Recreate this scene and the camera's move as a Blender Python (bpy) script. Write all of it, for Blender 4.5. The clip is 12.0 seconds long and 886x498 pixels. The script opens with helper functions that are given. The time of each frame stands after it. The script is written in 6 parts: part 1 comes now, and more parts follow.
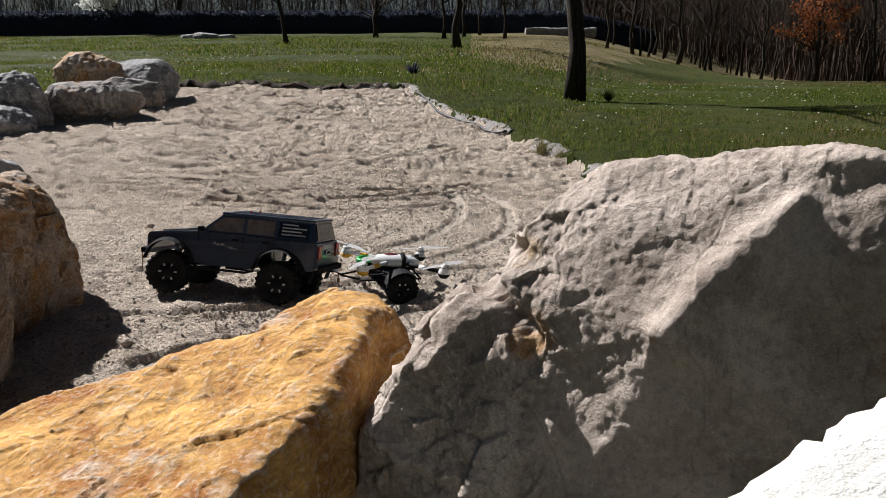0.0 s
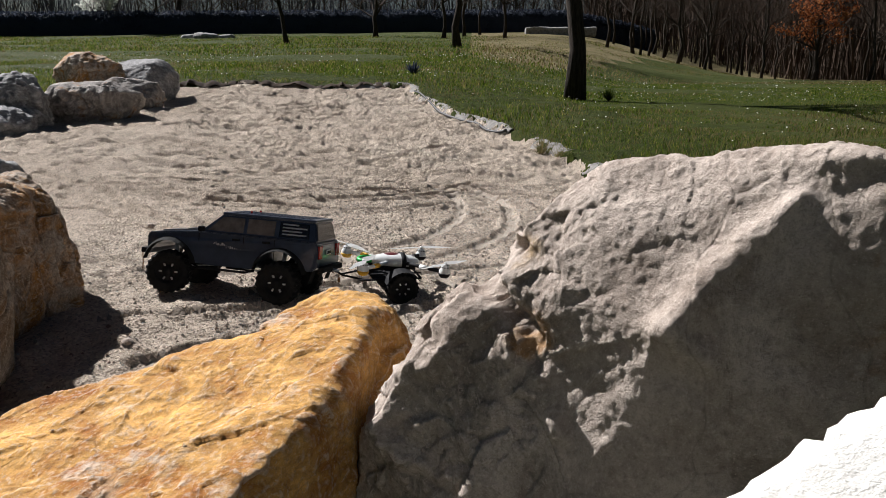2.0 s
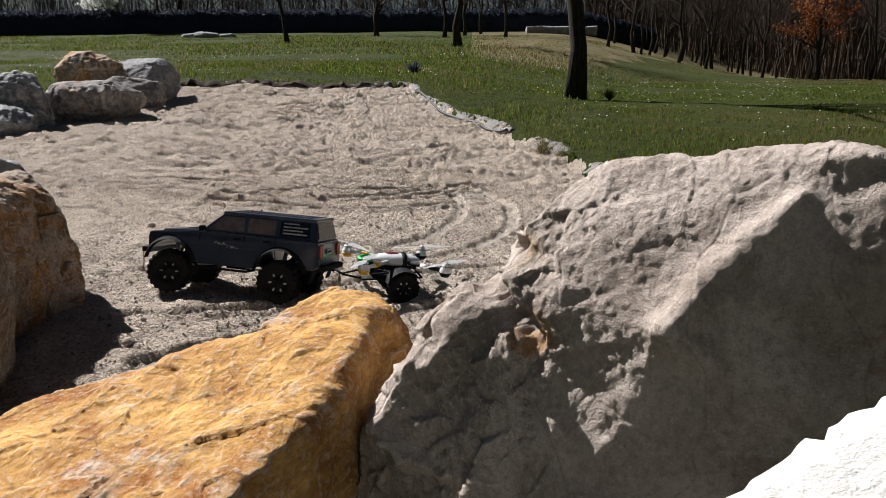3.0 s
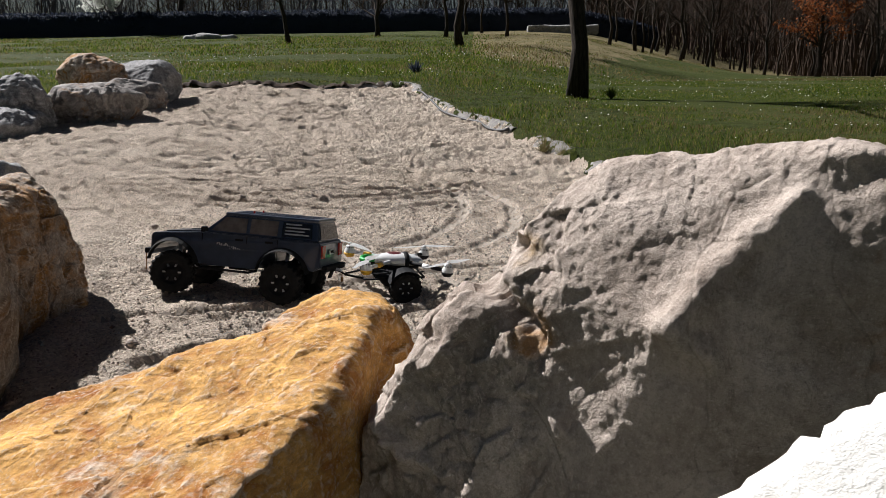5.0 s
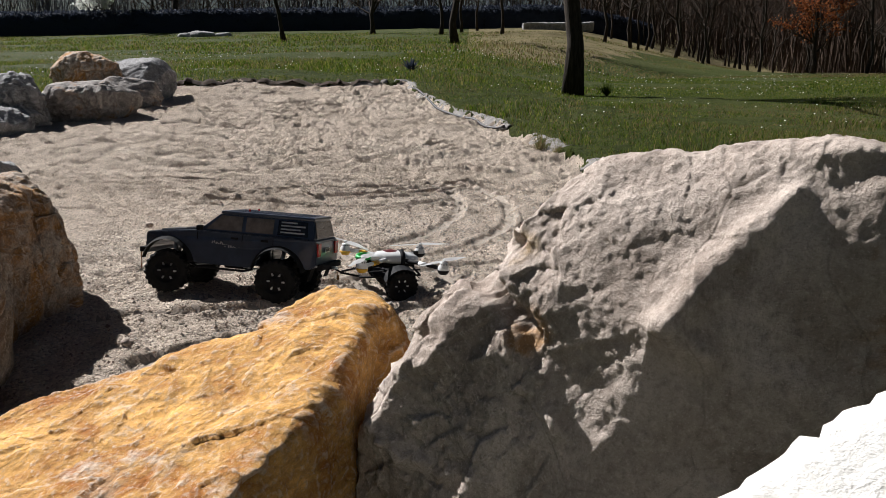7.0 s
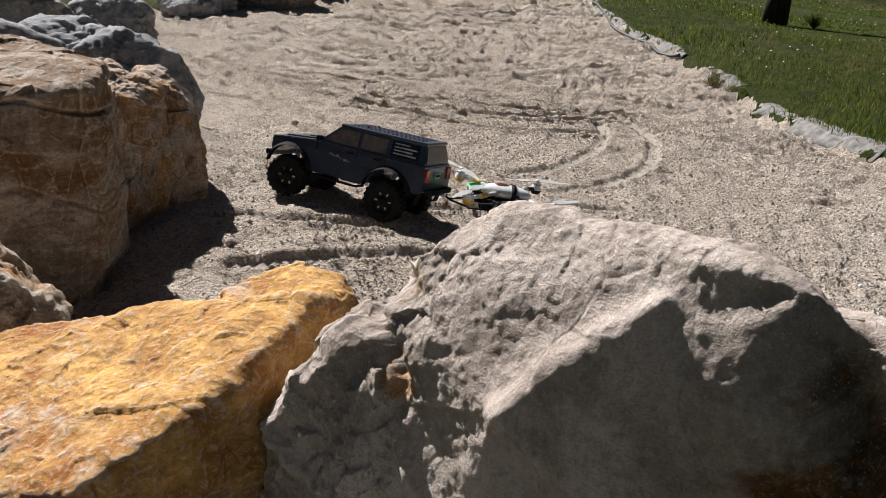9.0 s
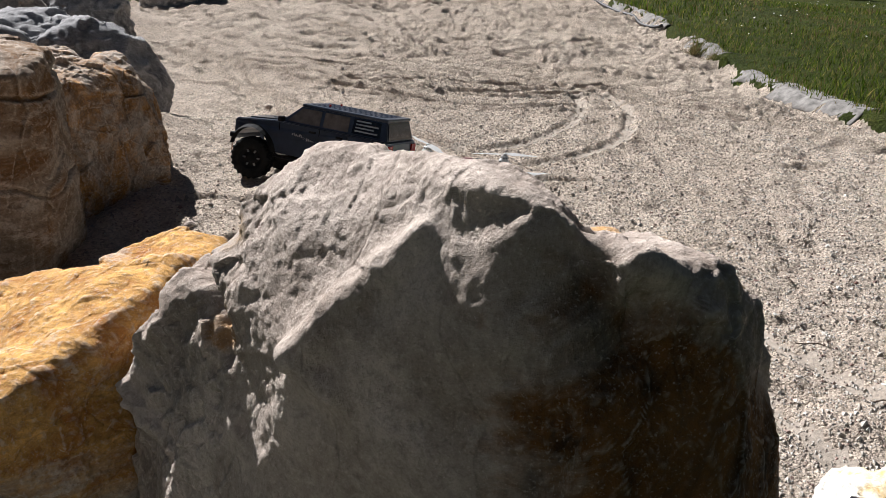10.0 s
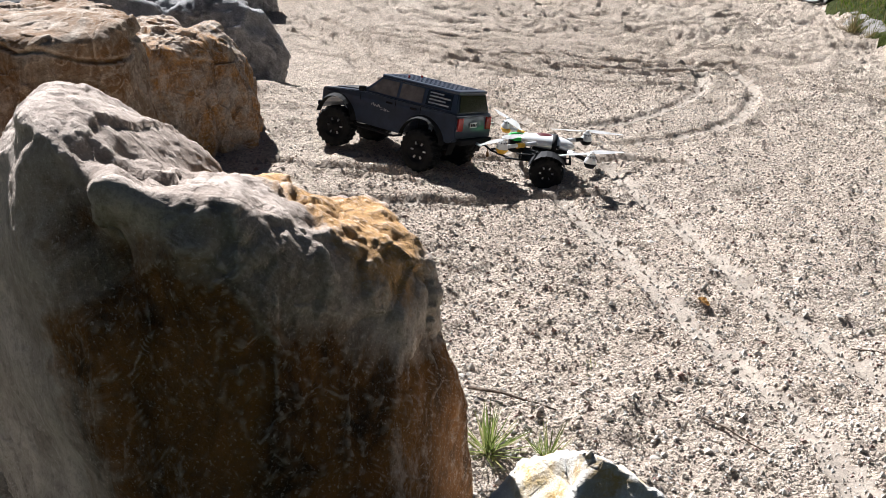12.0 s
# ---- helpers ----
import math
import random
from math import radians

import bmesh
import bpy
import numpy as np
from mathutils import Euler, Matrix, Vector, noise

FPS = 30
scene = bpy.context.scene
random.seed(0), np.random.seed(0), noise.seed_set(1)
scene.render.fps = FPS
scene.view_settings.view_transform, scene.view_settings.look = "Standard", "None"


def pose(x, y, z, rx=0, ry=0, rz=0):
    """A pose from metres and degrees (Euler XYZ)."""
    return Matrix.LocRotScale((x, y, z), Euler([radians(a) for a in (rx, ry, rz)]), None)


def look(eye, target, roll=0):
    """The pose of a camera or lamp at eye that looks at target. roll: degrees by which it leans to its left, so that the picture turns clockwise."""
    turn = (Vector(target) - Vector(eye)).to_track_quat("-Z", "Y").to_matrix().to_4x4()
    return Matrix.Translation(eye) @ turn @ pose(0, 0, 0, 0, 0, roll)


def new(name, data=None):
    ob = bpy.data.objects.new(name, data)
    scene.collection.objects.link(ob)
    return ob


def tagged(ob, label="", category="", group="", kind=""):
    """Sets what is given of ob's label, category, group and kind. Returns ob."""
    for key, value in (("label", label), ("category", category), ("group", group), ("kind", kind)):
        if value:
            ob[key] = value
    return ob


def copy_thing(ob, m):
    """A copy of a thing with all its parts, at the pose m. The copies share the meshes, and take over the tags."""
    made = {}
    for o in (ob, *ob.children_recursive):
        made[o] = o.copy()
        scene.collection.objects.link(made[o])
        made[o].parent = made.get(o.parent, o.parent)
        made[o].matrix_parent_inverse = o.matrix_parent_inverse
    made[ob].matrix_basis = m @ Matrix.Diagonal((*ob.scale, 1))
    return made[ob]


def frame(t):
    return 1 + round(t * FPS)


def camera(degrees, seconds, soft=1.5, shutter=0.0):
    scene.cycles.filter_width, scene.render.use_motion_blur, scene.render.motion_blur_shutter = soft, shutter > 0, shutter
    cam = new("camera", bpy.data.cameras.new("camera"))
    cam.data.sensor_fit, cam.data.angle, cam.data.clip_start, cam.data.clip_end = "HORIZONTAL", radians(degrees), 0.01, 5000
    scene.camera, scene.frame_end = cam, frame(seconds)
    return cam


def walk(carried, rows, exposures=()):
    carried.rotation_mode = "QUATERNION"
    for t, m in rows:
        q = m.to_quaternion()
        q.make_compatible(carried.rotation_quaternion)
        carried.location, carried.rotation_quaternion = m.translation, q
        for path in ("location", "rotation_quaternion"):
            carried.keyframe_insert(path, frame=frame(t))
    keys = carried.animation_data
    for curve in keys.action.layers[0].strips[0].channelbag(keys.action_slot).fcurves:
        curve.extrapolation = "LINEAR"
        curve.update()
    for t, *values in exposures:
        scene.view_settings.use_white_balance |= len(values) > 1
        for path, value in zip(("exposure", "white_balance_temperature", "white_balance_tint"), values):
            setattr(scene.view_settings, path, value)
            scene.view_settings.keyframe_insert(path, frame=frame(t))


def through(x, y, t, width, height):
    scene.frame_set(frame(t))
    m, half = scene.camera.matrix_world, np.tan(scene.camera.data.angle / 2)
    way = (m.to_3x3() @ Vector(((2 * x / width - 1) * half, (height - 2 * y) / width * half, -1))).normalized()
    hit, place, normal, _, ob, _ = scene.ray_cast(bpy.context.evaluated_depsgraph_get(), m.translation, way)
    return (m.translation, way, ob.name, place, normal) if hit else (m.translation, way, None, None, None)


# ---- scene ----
cam = camera(61.8, 12.0, 0.6)
PATH = [
    (0, (0.066, 0.037, 0.502), (-0.008, 1.977, 0.02), 0.1),
    (0.5, (0.066, 0.037, 0.502), (-0.011, 1.977, 0.021), 0.1),
    (1, (0.066, 0.037, 0.502), (-0.013, 1.975, 0.015), 0.1),
    (1.5, (0.066, 0.037, 0.502), (-0.012, 1.976, 0.017), 0.1),
    (2, (0.066, 0.037, 0.502), (-0.009, 1.976, 0.019), -0.0),
    (2.5, (0.066, 0.037, 0.502), (-0.016, 1.976, 0.02), 0.1),
    (3, (0.066, 0.037, 0.502), (-0.011, 1.976, 0.017), 0.0),
    (5, (0.067, 0.037, 0.502), (-0.017, 1.976, 0.016), -0.4),
    (5.5, (0.067, 0.037, 0.502), (-0.014, 1.975, 0.014), -0.2),
    (6, (0.067, 0.037, 0.502), (-0.012, 1.976, 0.018), -0.3),
    (6.5, (0.067, 0.037, 0.502), (-0.012, 1.975, 0.012), -0.4),
    (7, (0.067, 0.038, 0.502), (-0.006, 1.975, 0.01), -0.5),
    (7.2, (0.067, 0.038, 0.504), (0.004, 1.974, 0.005), -1.4),
    (8.8, (0.148, 0.095, 0.55), (-0.339, 1.901, -0.16), 2.4),
    (9, (0.175, 0.096, 0.548), (-0.306, 1.893, -0.187), 3.9),
    (9.5, (0.214, 0.085, 0.554), (-0.246, 1.886, -0.184), 2.9),
    (10, (0.247, 0.115, 0.534), (-0.233, 1.895, -0.241), 1.7),
    (10.5, (0.263, 0.178, 0.544), (-0.275, 1.856, -0.402), -0.4),
    (11, (0.309, 0.183, 0.525), (-0.396, 1.792, -0.431), -1.3),
    (11.5, (0.361, 0.166, 0.513), (-0.483, 1.744, -0.38), 0.8),
    (12, (0.413, 0.179, 0.525), (-0.436, 1.787, -0.308), 0.3),
]
walk(cam, [(t, look(eye, target, roll)) for t, eye, target, roll in PATH],
     [(0, 0.92, 6200, 10), (7.2, 0.92, 6200, 10), (8.8, 0.95, 6200, 10), (9.6, 0.95, 6200, 10), (10.5, 1.3, 6000, 10), (11.2, 1.28, 6000, 10), (12, 1.55, 6000, 10)])

# ---- daylight ----
SUN_AZ, SUN_EL = 55.0, 42.0          # degrees to the left of +y, and above the ground
sun_dir = Vector((-math.sin(radians(SUN_AZ)) * math.cos(radians(SUN_EL)),
                  math.cos(radians(SUN_AZ)) * math.cos(radians(SUN_EL)),
                  math.sin(radians(SUN_EL))))
world = bpy.data.worlds.new("world")
scene.world = world
world.use_nodes = True
wn = world.node_tree
sky = wn.nodes.new("ShaderNodeTexSky")
sky.sky_type = "NISHITA"
sky.sun_disc = False
sky.sun_elevation = radians(SUN_EL)
sky.sun_rotation = radians(-SUN_AZ)
sky.air_density, sky.dust_density = 1.0, 0.6
wn.nodes["Background"].inputs[1].default_value = 0.010
wn.links.new(sky.outputs[0], wn.nodes["Background"].inputs[0])
sun_data = bpy.data.lights.new("sun", "SUN")
sun_data.energy, sun_data.angle, sun_data.color = 5.0, radians(0.55), (1.0, 0.963, 0.93)
sun = new("sun", sun_data)
sun.rotation_euler = sun_dir.to_track_quat("Z", "Y").to_euler()


# ---- node helpers ----
class Nodes:
    """A small wrapper round one material's node tree."""

    def __init__(self, name, rough=0.8, metal=0.0, space="Object"):
        self.m = bpy.data.materials.new(name)
        self.m.use_nodes = True
        self.t = self.m.node_tree
        self.b = self.t.nodes["Principled BSDF"]
        self.b.inputs["Roughness"].default_value = rough
        self.b.inputs["Metallic"].default_value = metal
        self.b.inputs["Specular IOR Level"].default_value = 0.5 if rough < 0.7 else 0.12
        self.co = self.t.nodes.new("ShaderNodeTexCoord").outputs[space]

    def link(self, a, b):
        self.t.links.new(a, b)
        return self

    def put(self, sock, v):
        if hasattr(v, "is_linked"):
            self.t.links.new(v, sock)
        elif isinstance(v, tuple) and len(v) == 3 and sock.type == "RGBA":
            sock.default_value = (*v, 1)
        else:
            sock.default_value = v

    def noise(self, scale, detail=4.0, rough=0.6, vec=None, dist=0.0):
        n = self.t.nodes.new("ShaderNodeTexNoise")
        n.inputs["Scale"].default_value, n.inputs["Detail"].default_value = scale, detail
        n.inputs["Roughness"].default_value, n.inputs["Distortion"].default_value = rough, dist
        self.link(vec if vec is not None else self.co, n.inputs["Vector"])
        return n.outputs["Fac"]

    def noise_color(self, scale):
        n = self.t.nodes.new("ShaderNodeTexNoise")
        n.inputs["Scale"].default_value = scale
        self.link(self.co, n.inputs["Vector"])
        return n.outputs["Color"]

    def cells(self, scale, out="Color", feature="F1", vec=None):
        n = self.t.nodes.new("ShaderNodeTexVoronoi")
        n.feature = feature
        n.inputs["Scale"].default_value = scale
        self.link(vec if vec is not None else self.co, n.inputs["Vector"])
        return n.outputs[out]

    def stretch(self, sx, sy, sz, rot=(0, 0, 0)):
        n = self.t.nodes.new("ShaderNodeMapping")
        n.inputs["Scale"].default_value = (sx, sy, sz)
        n.inputs["Rotation"].default_value = rot
        self.link(self.co, n.inputs["Vector"])
        return n.outputs[0]

    def ramp(self, fac, *stops):
        n = self.t.nodes.new("ShaderNodeValToRGB")
        e = n.color_ramp.elements
        for i, (p, c) in enumerate(stops):
            k = e[i] if i < 2 else e.new(p)
            k.position = p
            k.color = (*c, 1) if isinstance(c, tuple) else (c, c, c, 1)
        self.link(fac, n.inputs[0])
        return n.outputs[0]

    def mix(self, fac, a, b, mode="MIX"):
        n = self.t.nodes.new("ShaderNodeMix")
        n.data_type, n.blend_type = "RGBA", mode
        self.put(n.inputs[0], fac)
        self.put(n.inputs[6], a)
        self.put(n.inputs[7], b)
        return n.outputs[2]

    def math(self, op, a, b=0.5):
        n = self.t.nodes.new("ShaderNodeMath")
        n.operation = op
        self.put(n.inputs[0], a)
        self.put(n.inputs[1], b)
        return n.outputs[0]

    def bump(self, height, strength=0.5, distance=0.01, under=None):
        n = self.t.nodes.new("ShaderNodeBump")
        n.inputs["Strength"].default_value, n.inputs["Distance"].default_value = strength, distance
        self.link(height, n.inputs["Height"])
        if under is not None:
            self.link(under, n.inputs["Normal"])
        return n.outputs[0]

    def rand(self):
        return self.t.nodes.new("ShaderNodeObjectInfo").outputs["Random"]

    def island(self):
        return self.t.nodes.new("ShaderNodeNewGeometry").outputs["Random Per Island"]

    def done(self, color, normal=None, rough=None):
        self.put(self.b.inputs["Base Color"], color)
        if normal is not None:
            self.link(normal, self.b.inputs["Normal"])
        if rough is not None:
            self.put(self.b.inputs["Roughness"], rough)
        return self.m


def plain(name, color, rough=0.5, metal=0.0, grain=0.15, scale=60.0, coat=0.0):
    """A surface of one colour with slight mottling and fine relief."""
    n = Nodes(name, rough, metal)
    f = n.noise(scale, 5)
    lo = tuple(c * (1 - grain) for c in color)
    hi = tuple(min(1, c * (1 + grain)) for c in color)
    n.b.inputs["Coat Weight"].default_value = coat
    return n.done(n.ramp(f, (0.3, lo), (0.7, hi)), n.bump(f, 0.12, 0.001))


# ---- ground materials ----
def sand_material():
    n = Nodes("sand_gravel", 0.92)
    broad = n.noise(1.7, 5, 0.6)
    mid = n.noise(14, 6, 0.7)
    grain = n.cells(230)
    grain_d = n.cells(230, "Distance")
    fine = n.cells(520, "Distance")
    c = n.ramp(mid, (0.3, (0.36, 0.306, 0.259)), (0.7, (0.562, 0.486, 0.425)))
    c = n.mix(0.45, c, n.ramp(broad, (0.3, (0.41, 0.346, 0.288)), (0.7, (0.569, 0.497, 0.436))))
    g = n.ramp(grain, (0.0, (0.26, 0.235, 0.20)), (0.3, (0.55, 0.52, 0.48)), (1.0, (0.95, 0.92, 0.86)))
    c = n.mix(0.8, c, g, "OVERLAY")
    c = n.mix(n.ramp(n.noise(75, 5, 0.8), (0.30, 0.4), (0.42, 0.0)), c, (0.16, 0.13, 0.10))
    h = n.math("ADD", n.math("MULTIPLY", grain_d, -1.0), n.math("MULTIPLY", fine, -0.5))
    crumb = n.math("ADD", n.math("MULTIPLY", n.cells(105, "Distance"), -0.8), n.noise(150, 5, 0.75))
    b0 = n.bump(n.noise(11, 7, 0.72, n.stretch(0.6, 1.6, 1)), 0.9, 0.045)
    b1 = n.bump(n.noise(58, 7, 0.78, n.stretch(0.8, 1.25, 1)), 0.9, 0.011, b0)
    b2 = n.bump(crumb, 0.9, 0.006, b1)
    return n.done(c, n.bump(h, 0.9, 0.005, b2), 0.95)


def turf_material():
    n = Nodes("turf", 0.95)
    a = n.noise(0.6, 4, 0.6)
    b = n.noise(9, 6, 0.7)
    fine = n.noise(120, 4, 0.7)
    c = n.ramp(b, (0.3, (0.024, 0.034, 0.004)), (0.55, (0.052, 0.066, 0.007)), (0.8, (0.10, 0.088, 0.022)))
    c = n.mix(n.ramp(a, (0.46, 0.0), (0.66, 0.6)), c, (0.105, 0.105, 0.0338))
    c = n.mix(n.ramp(fine, (0.35, 0.7), (0.6, 0.0)), c, (0.015, 0.0225, 0.006))
    return n.done(c, n.bump(fine, 0.9, 0.03, n.bump(b, 0.6, 0.05)))


def dry_turf_material():
    n = Nodes("dry_turf", 0.95)
    b = n.noise(1.3, 6, 0.7)
    fine = n.noise(60, 4, 0.7)
    c = n.ramp(b, (0.3, (0.0975, 0.09, 0.0338)), (0.55, (0.188, 0.15, 0.075)), (0.75, (0.247, 0.195, 0.105)))
    c = n.mix(n.ramp(fine, (0.35, 0.6), (0.6, 0.0)), c, (0.0375, 0.0338, 0.015))
    return n.done(c, n.bump(fine, 0.9, 0.04))


def packed_sand_material():
    n = Nodes("packed_sand", 0.92)
    mid = n.noise(30, 6, 0.7)
    c = n.ramp(mid, (0.3, (0.27, 0.231, 0.194)), (0.7, (0.382, 0.333, 0.286)))
    g = n.cells(300)
    c = n.mix(0.4, c, n.ramp(g, (0.0, (0.144, 0.13, 0.108)), (1.0, (0.648, 0.626, 0.576))), "OVERLAY")
    return n.done(c, n.bump(n.noise(220, 5, 0.8), 0.6, 0.003), 0.95)


PACKED = packed_sand_material()
SAND, TURF, DRY = sand_material(), turf_material(), dry_turf_material()


# ---- rock materials ----
def rock_material(name, pale, dark, ochre, ochre_lo, ochre_hi, deep=(0.16, 0.075, 0.025), vein=0.5, slope=None, lines=(1, 1, 1), relief=0.0035, soot=1.0, stains=()):
    """Limestone: pale and dark stone, ochre staining where a broad noise passes ochre_lo..ochre_hi, pale scars, cracks and dark pores."""
    n = Nodes(name, 0.85)
    v = n.stretch(*lines, (0.3, 0.25, 0.2))
    a = n.noise(9, 6, 0.62, dist=0.6)
    b = n.noise(36, 8, 0.72, v, 0.4)
    f = n.noise(230, 6, 0.75)
    grit = n.noise(900, 3, 0.7)
    stone = n.ramp(n.math("ADD", n.math("MULTIPLY", a, 0.5), n.math("MULTIPLY", b, 0.5)), (0.38, dark), (0.60, pale))
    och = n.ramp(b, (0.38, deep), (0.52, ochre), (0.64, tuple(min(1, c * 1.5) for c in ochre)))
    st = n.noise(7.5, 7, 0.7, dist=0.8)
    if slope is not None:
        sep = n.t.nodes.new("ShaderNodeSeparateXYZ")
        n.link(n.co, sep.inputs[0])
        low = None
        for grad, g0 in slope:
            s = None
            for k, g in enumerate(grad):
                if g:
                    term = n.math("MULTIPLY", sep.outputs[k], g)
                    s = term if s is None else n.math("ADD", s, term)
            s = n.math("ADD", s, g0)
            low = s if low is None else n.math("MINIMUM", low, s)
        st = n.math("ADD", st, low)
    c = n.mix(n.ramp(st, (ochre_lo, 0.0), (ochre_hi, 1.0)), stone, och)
    for (px, py, pz), radius, tone in stains:
        off = n.t.nodes.new("ShaderNodeVectorMath")
        off.operation = "DISTANCE"
        n.link(n.co, off.inputs[0])
        off.inputs[1].default_value = (px, py, pz)
        reach = n.math("ADD", n.math("DIVIDE", off.outputs["Value"], radius), n.math("MULTIPLY", n.math("SUBTRACT", n.noise(28, 6, 0.7), 0.5), 1.6))
        c = n.mix(n.ramp(reach, (0.75, 0.85), (1.0, 0.0)), c, n.ramp(b, (0.38, tuple(0.6 * q for q in tone)), (0.6, tone)))
    scar = n.noise(20, 8, 0.78, v, 0.3)
    c = n.mix(n.ramp(scar, (0.55, 0.0), (0.63, vein)), c, tuple(min(0.85, p * 1.2 + 0.08) for p in pale))
    # Paler ridges: worn edges, and sunlit rims put into the colour
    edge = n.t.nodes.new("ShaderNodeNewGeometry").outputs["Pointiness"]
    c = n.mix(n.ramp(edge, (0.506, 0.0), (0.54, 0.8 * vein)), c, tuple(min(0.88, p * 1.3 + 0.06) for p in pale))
    warp = n.mix(0.06, v, n.noise_color(14))
    crack = n.cells(16, "Distance", "DISTANCE_TO_EDGE", warp)
    c = n.mix(n.ramp(crack, (0.0, 0.35 * soot), (0.010, 0.0)), c, tuple(d * 0.35 for d in dark))
    pores = n.cells(95, "Distance")
    c = n.mix(n.ramp(pores, (0.06, 0.5 * soot), (0.17, 0.0)), c, tuple(d * 0.4 for d in dark))
    c = n.mix(n.ramp(f, (0.36, 0.5 * soot), (0.52, 0.0)), c, tuple(d * 0.45 for d in dark))
    h = n.math("ADD", n.math("MULTIPLY", b, 0.8), n.math("MULTIPLY", f, 0.45))
    h = n.math("ADD", h, n.math("MULTIPLY", grit, 0.16))
    c = n.mix(n.ramp(grit, (0.30, 0.55 * soot), (0.46, 0.0)), c, tuple(d * 0.5 for d in dark))
    c = n.mix(n.ramp(grit, (0.58, 0.0), (0.72, 0.5)), c, tuple(min(0.9, p * 1.35) for p in pale))
    h = n.math("ADD", h, n.math("MULTIPLY", n.ramp(crack, (0.0, 0.0), (0.02, 1.0)), 0.12))
    return n.done(c, n.bump(h, 0.9, relief), 0.85)


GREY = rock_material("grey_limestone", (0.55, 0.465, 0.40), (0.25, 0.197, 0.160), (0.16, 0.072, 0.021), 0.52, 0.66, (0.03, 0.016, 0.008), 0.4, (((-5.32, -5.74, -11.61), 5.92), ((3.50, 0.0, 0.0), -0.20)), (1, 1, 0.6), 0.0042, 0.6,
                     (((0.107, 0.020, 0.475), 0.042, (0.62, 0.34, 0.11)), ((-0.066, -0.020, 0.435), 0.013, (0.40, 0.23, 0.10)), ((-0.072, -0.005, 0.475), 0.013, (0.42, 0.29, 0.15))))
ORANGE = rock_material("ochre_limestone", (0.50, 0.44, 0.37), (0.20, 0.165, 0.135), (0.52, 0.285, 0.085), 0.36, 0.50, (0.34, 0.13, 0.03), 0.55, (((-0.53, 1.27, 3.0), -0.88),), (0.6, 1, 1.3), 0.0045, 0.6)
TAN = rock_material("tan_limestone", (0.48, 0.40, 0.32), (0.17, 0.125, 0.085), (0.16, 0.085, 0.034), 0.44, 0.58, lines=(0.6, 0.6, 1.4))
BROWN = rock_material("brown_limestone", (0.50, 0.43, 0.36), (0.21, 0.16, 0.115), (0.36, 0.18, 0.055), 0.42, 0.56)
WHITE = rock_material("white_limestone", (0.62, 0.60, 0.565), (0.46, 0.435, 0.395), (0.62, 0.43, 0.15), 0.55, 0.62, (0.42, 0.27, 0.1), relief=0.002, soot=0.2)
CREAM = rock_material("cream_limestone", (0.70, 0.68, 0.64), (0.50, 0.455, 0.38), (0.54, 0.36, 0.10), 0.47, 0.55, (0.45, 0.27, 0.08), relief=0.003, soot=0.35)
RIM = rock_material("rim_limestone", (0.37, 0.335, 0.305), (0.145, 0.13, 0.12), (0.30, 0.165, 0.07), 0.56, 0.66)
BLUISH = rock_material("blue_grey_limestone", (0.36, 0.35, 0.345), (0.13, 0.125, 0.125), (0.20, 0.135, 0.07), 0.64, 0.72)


# ---- noise on arrays ----
def lattice(i, seed):
    h = (i[..., 0] * 374761393 + i[..., 1] * 668265263 + i[..., 2] * 2147483647 + seed * 1442695041) & 0xFFFFFFFF
    h = ((h ^ (h >> 13)) * 1274126177) & 0xFFFFFFFF
    h = ((h ^ (h >> 16)) * 2246822519) & 0xFFFFFFFF
    return ((h ^ (h >> 15)) & 0xFFFFFF) / 0xFFFFFF


def value_noise(p, seed=0):
    i = np.floor(p).astype(np.int64)
    f = p - i
    f = f * f * f * (f * (f * 6 - 15) + 10)
    out = 0
    for dx in (0, 1):
        for dy in (0, 1):
            for dz in (0, 1):
                w = (f[:, 0] if dx else 1 - f[:, 0]) * (f[:, 1] if dy else 1 - f[:, 1]) * (f[:, 2] if dz else 1 - f[:, 2])
                out = out + w * lattice(i + np.array((dx, dy, dz)), seed)
    return out * 2 - 1


def fbm(p, octaves=4, seed=0, gain=0.5, ridged=False):
    out, a = 0, 1.0
    for k in range(octaves):
        n = value_noise(p * 2.03 ** k + 17.3 * k, seed + k)
        out = out + a * ((1 - 2 * np.abs(n)) if ridged else n)
        a *= gain
    return out


def chips(p, size, seed):
    """Broken facets: each cell of a jittered lattice is a small plane of its own tilt."""
    q = p / size
    base = np.floor(q).astype(np.int64)
    best = np.full(len(q), 9e9)
    val = np.zeros(len(q))
    for dx in (-1, 0, 1):
        for dy in (-1, 0, 1):
            for dz in (-1, 0, 1):
                c = base + np.array((dx, dy, dz))
                r = [lattice(c, seed + s) for s in range(6)]
                d = q - (c + 0.15 + 0.7 * np.stack(r[:3], 1))
                dist = (d * d).sum(1)
                plane = (d * (np.stack(r[3:], 1) - 0.5)).sum(1) * 2
                near = dist < best
                best = np.where(near, dist, best)
                val = np.where(near, plane, val)
    return val


def facets(p, size, seed, n=3):
    """Broken planes that meet in ridges and valleys: folded waves in several directions, bent by noise."""
    rng = np.random.default_rng(seed)
    q = p / size + 0.55 * np.stack([fbm(p / size * 0.45, 2, seed + s) for s in (1, 2, 3)], 1)
    val = 0
    for k in range(n):
        v = rng.normal(0, 1, 3)
        v /= np.linalg.norm(v)
        x = q @ v * rng.uniform(0.6, 1.3) + rng.uniform(0, 9)
        val = val + (np.abs(x - np.floor(x) - 0.5) * 4 - 1) * rng.uniform(0.5, 1)
    return val / n ** 0.5


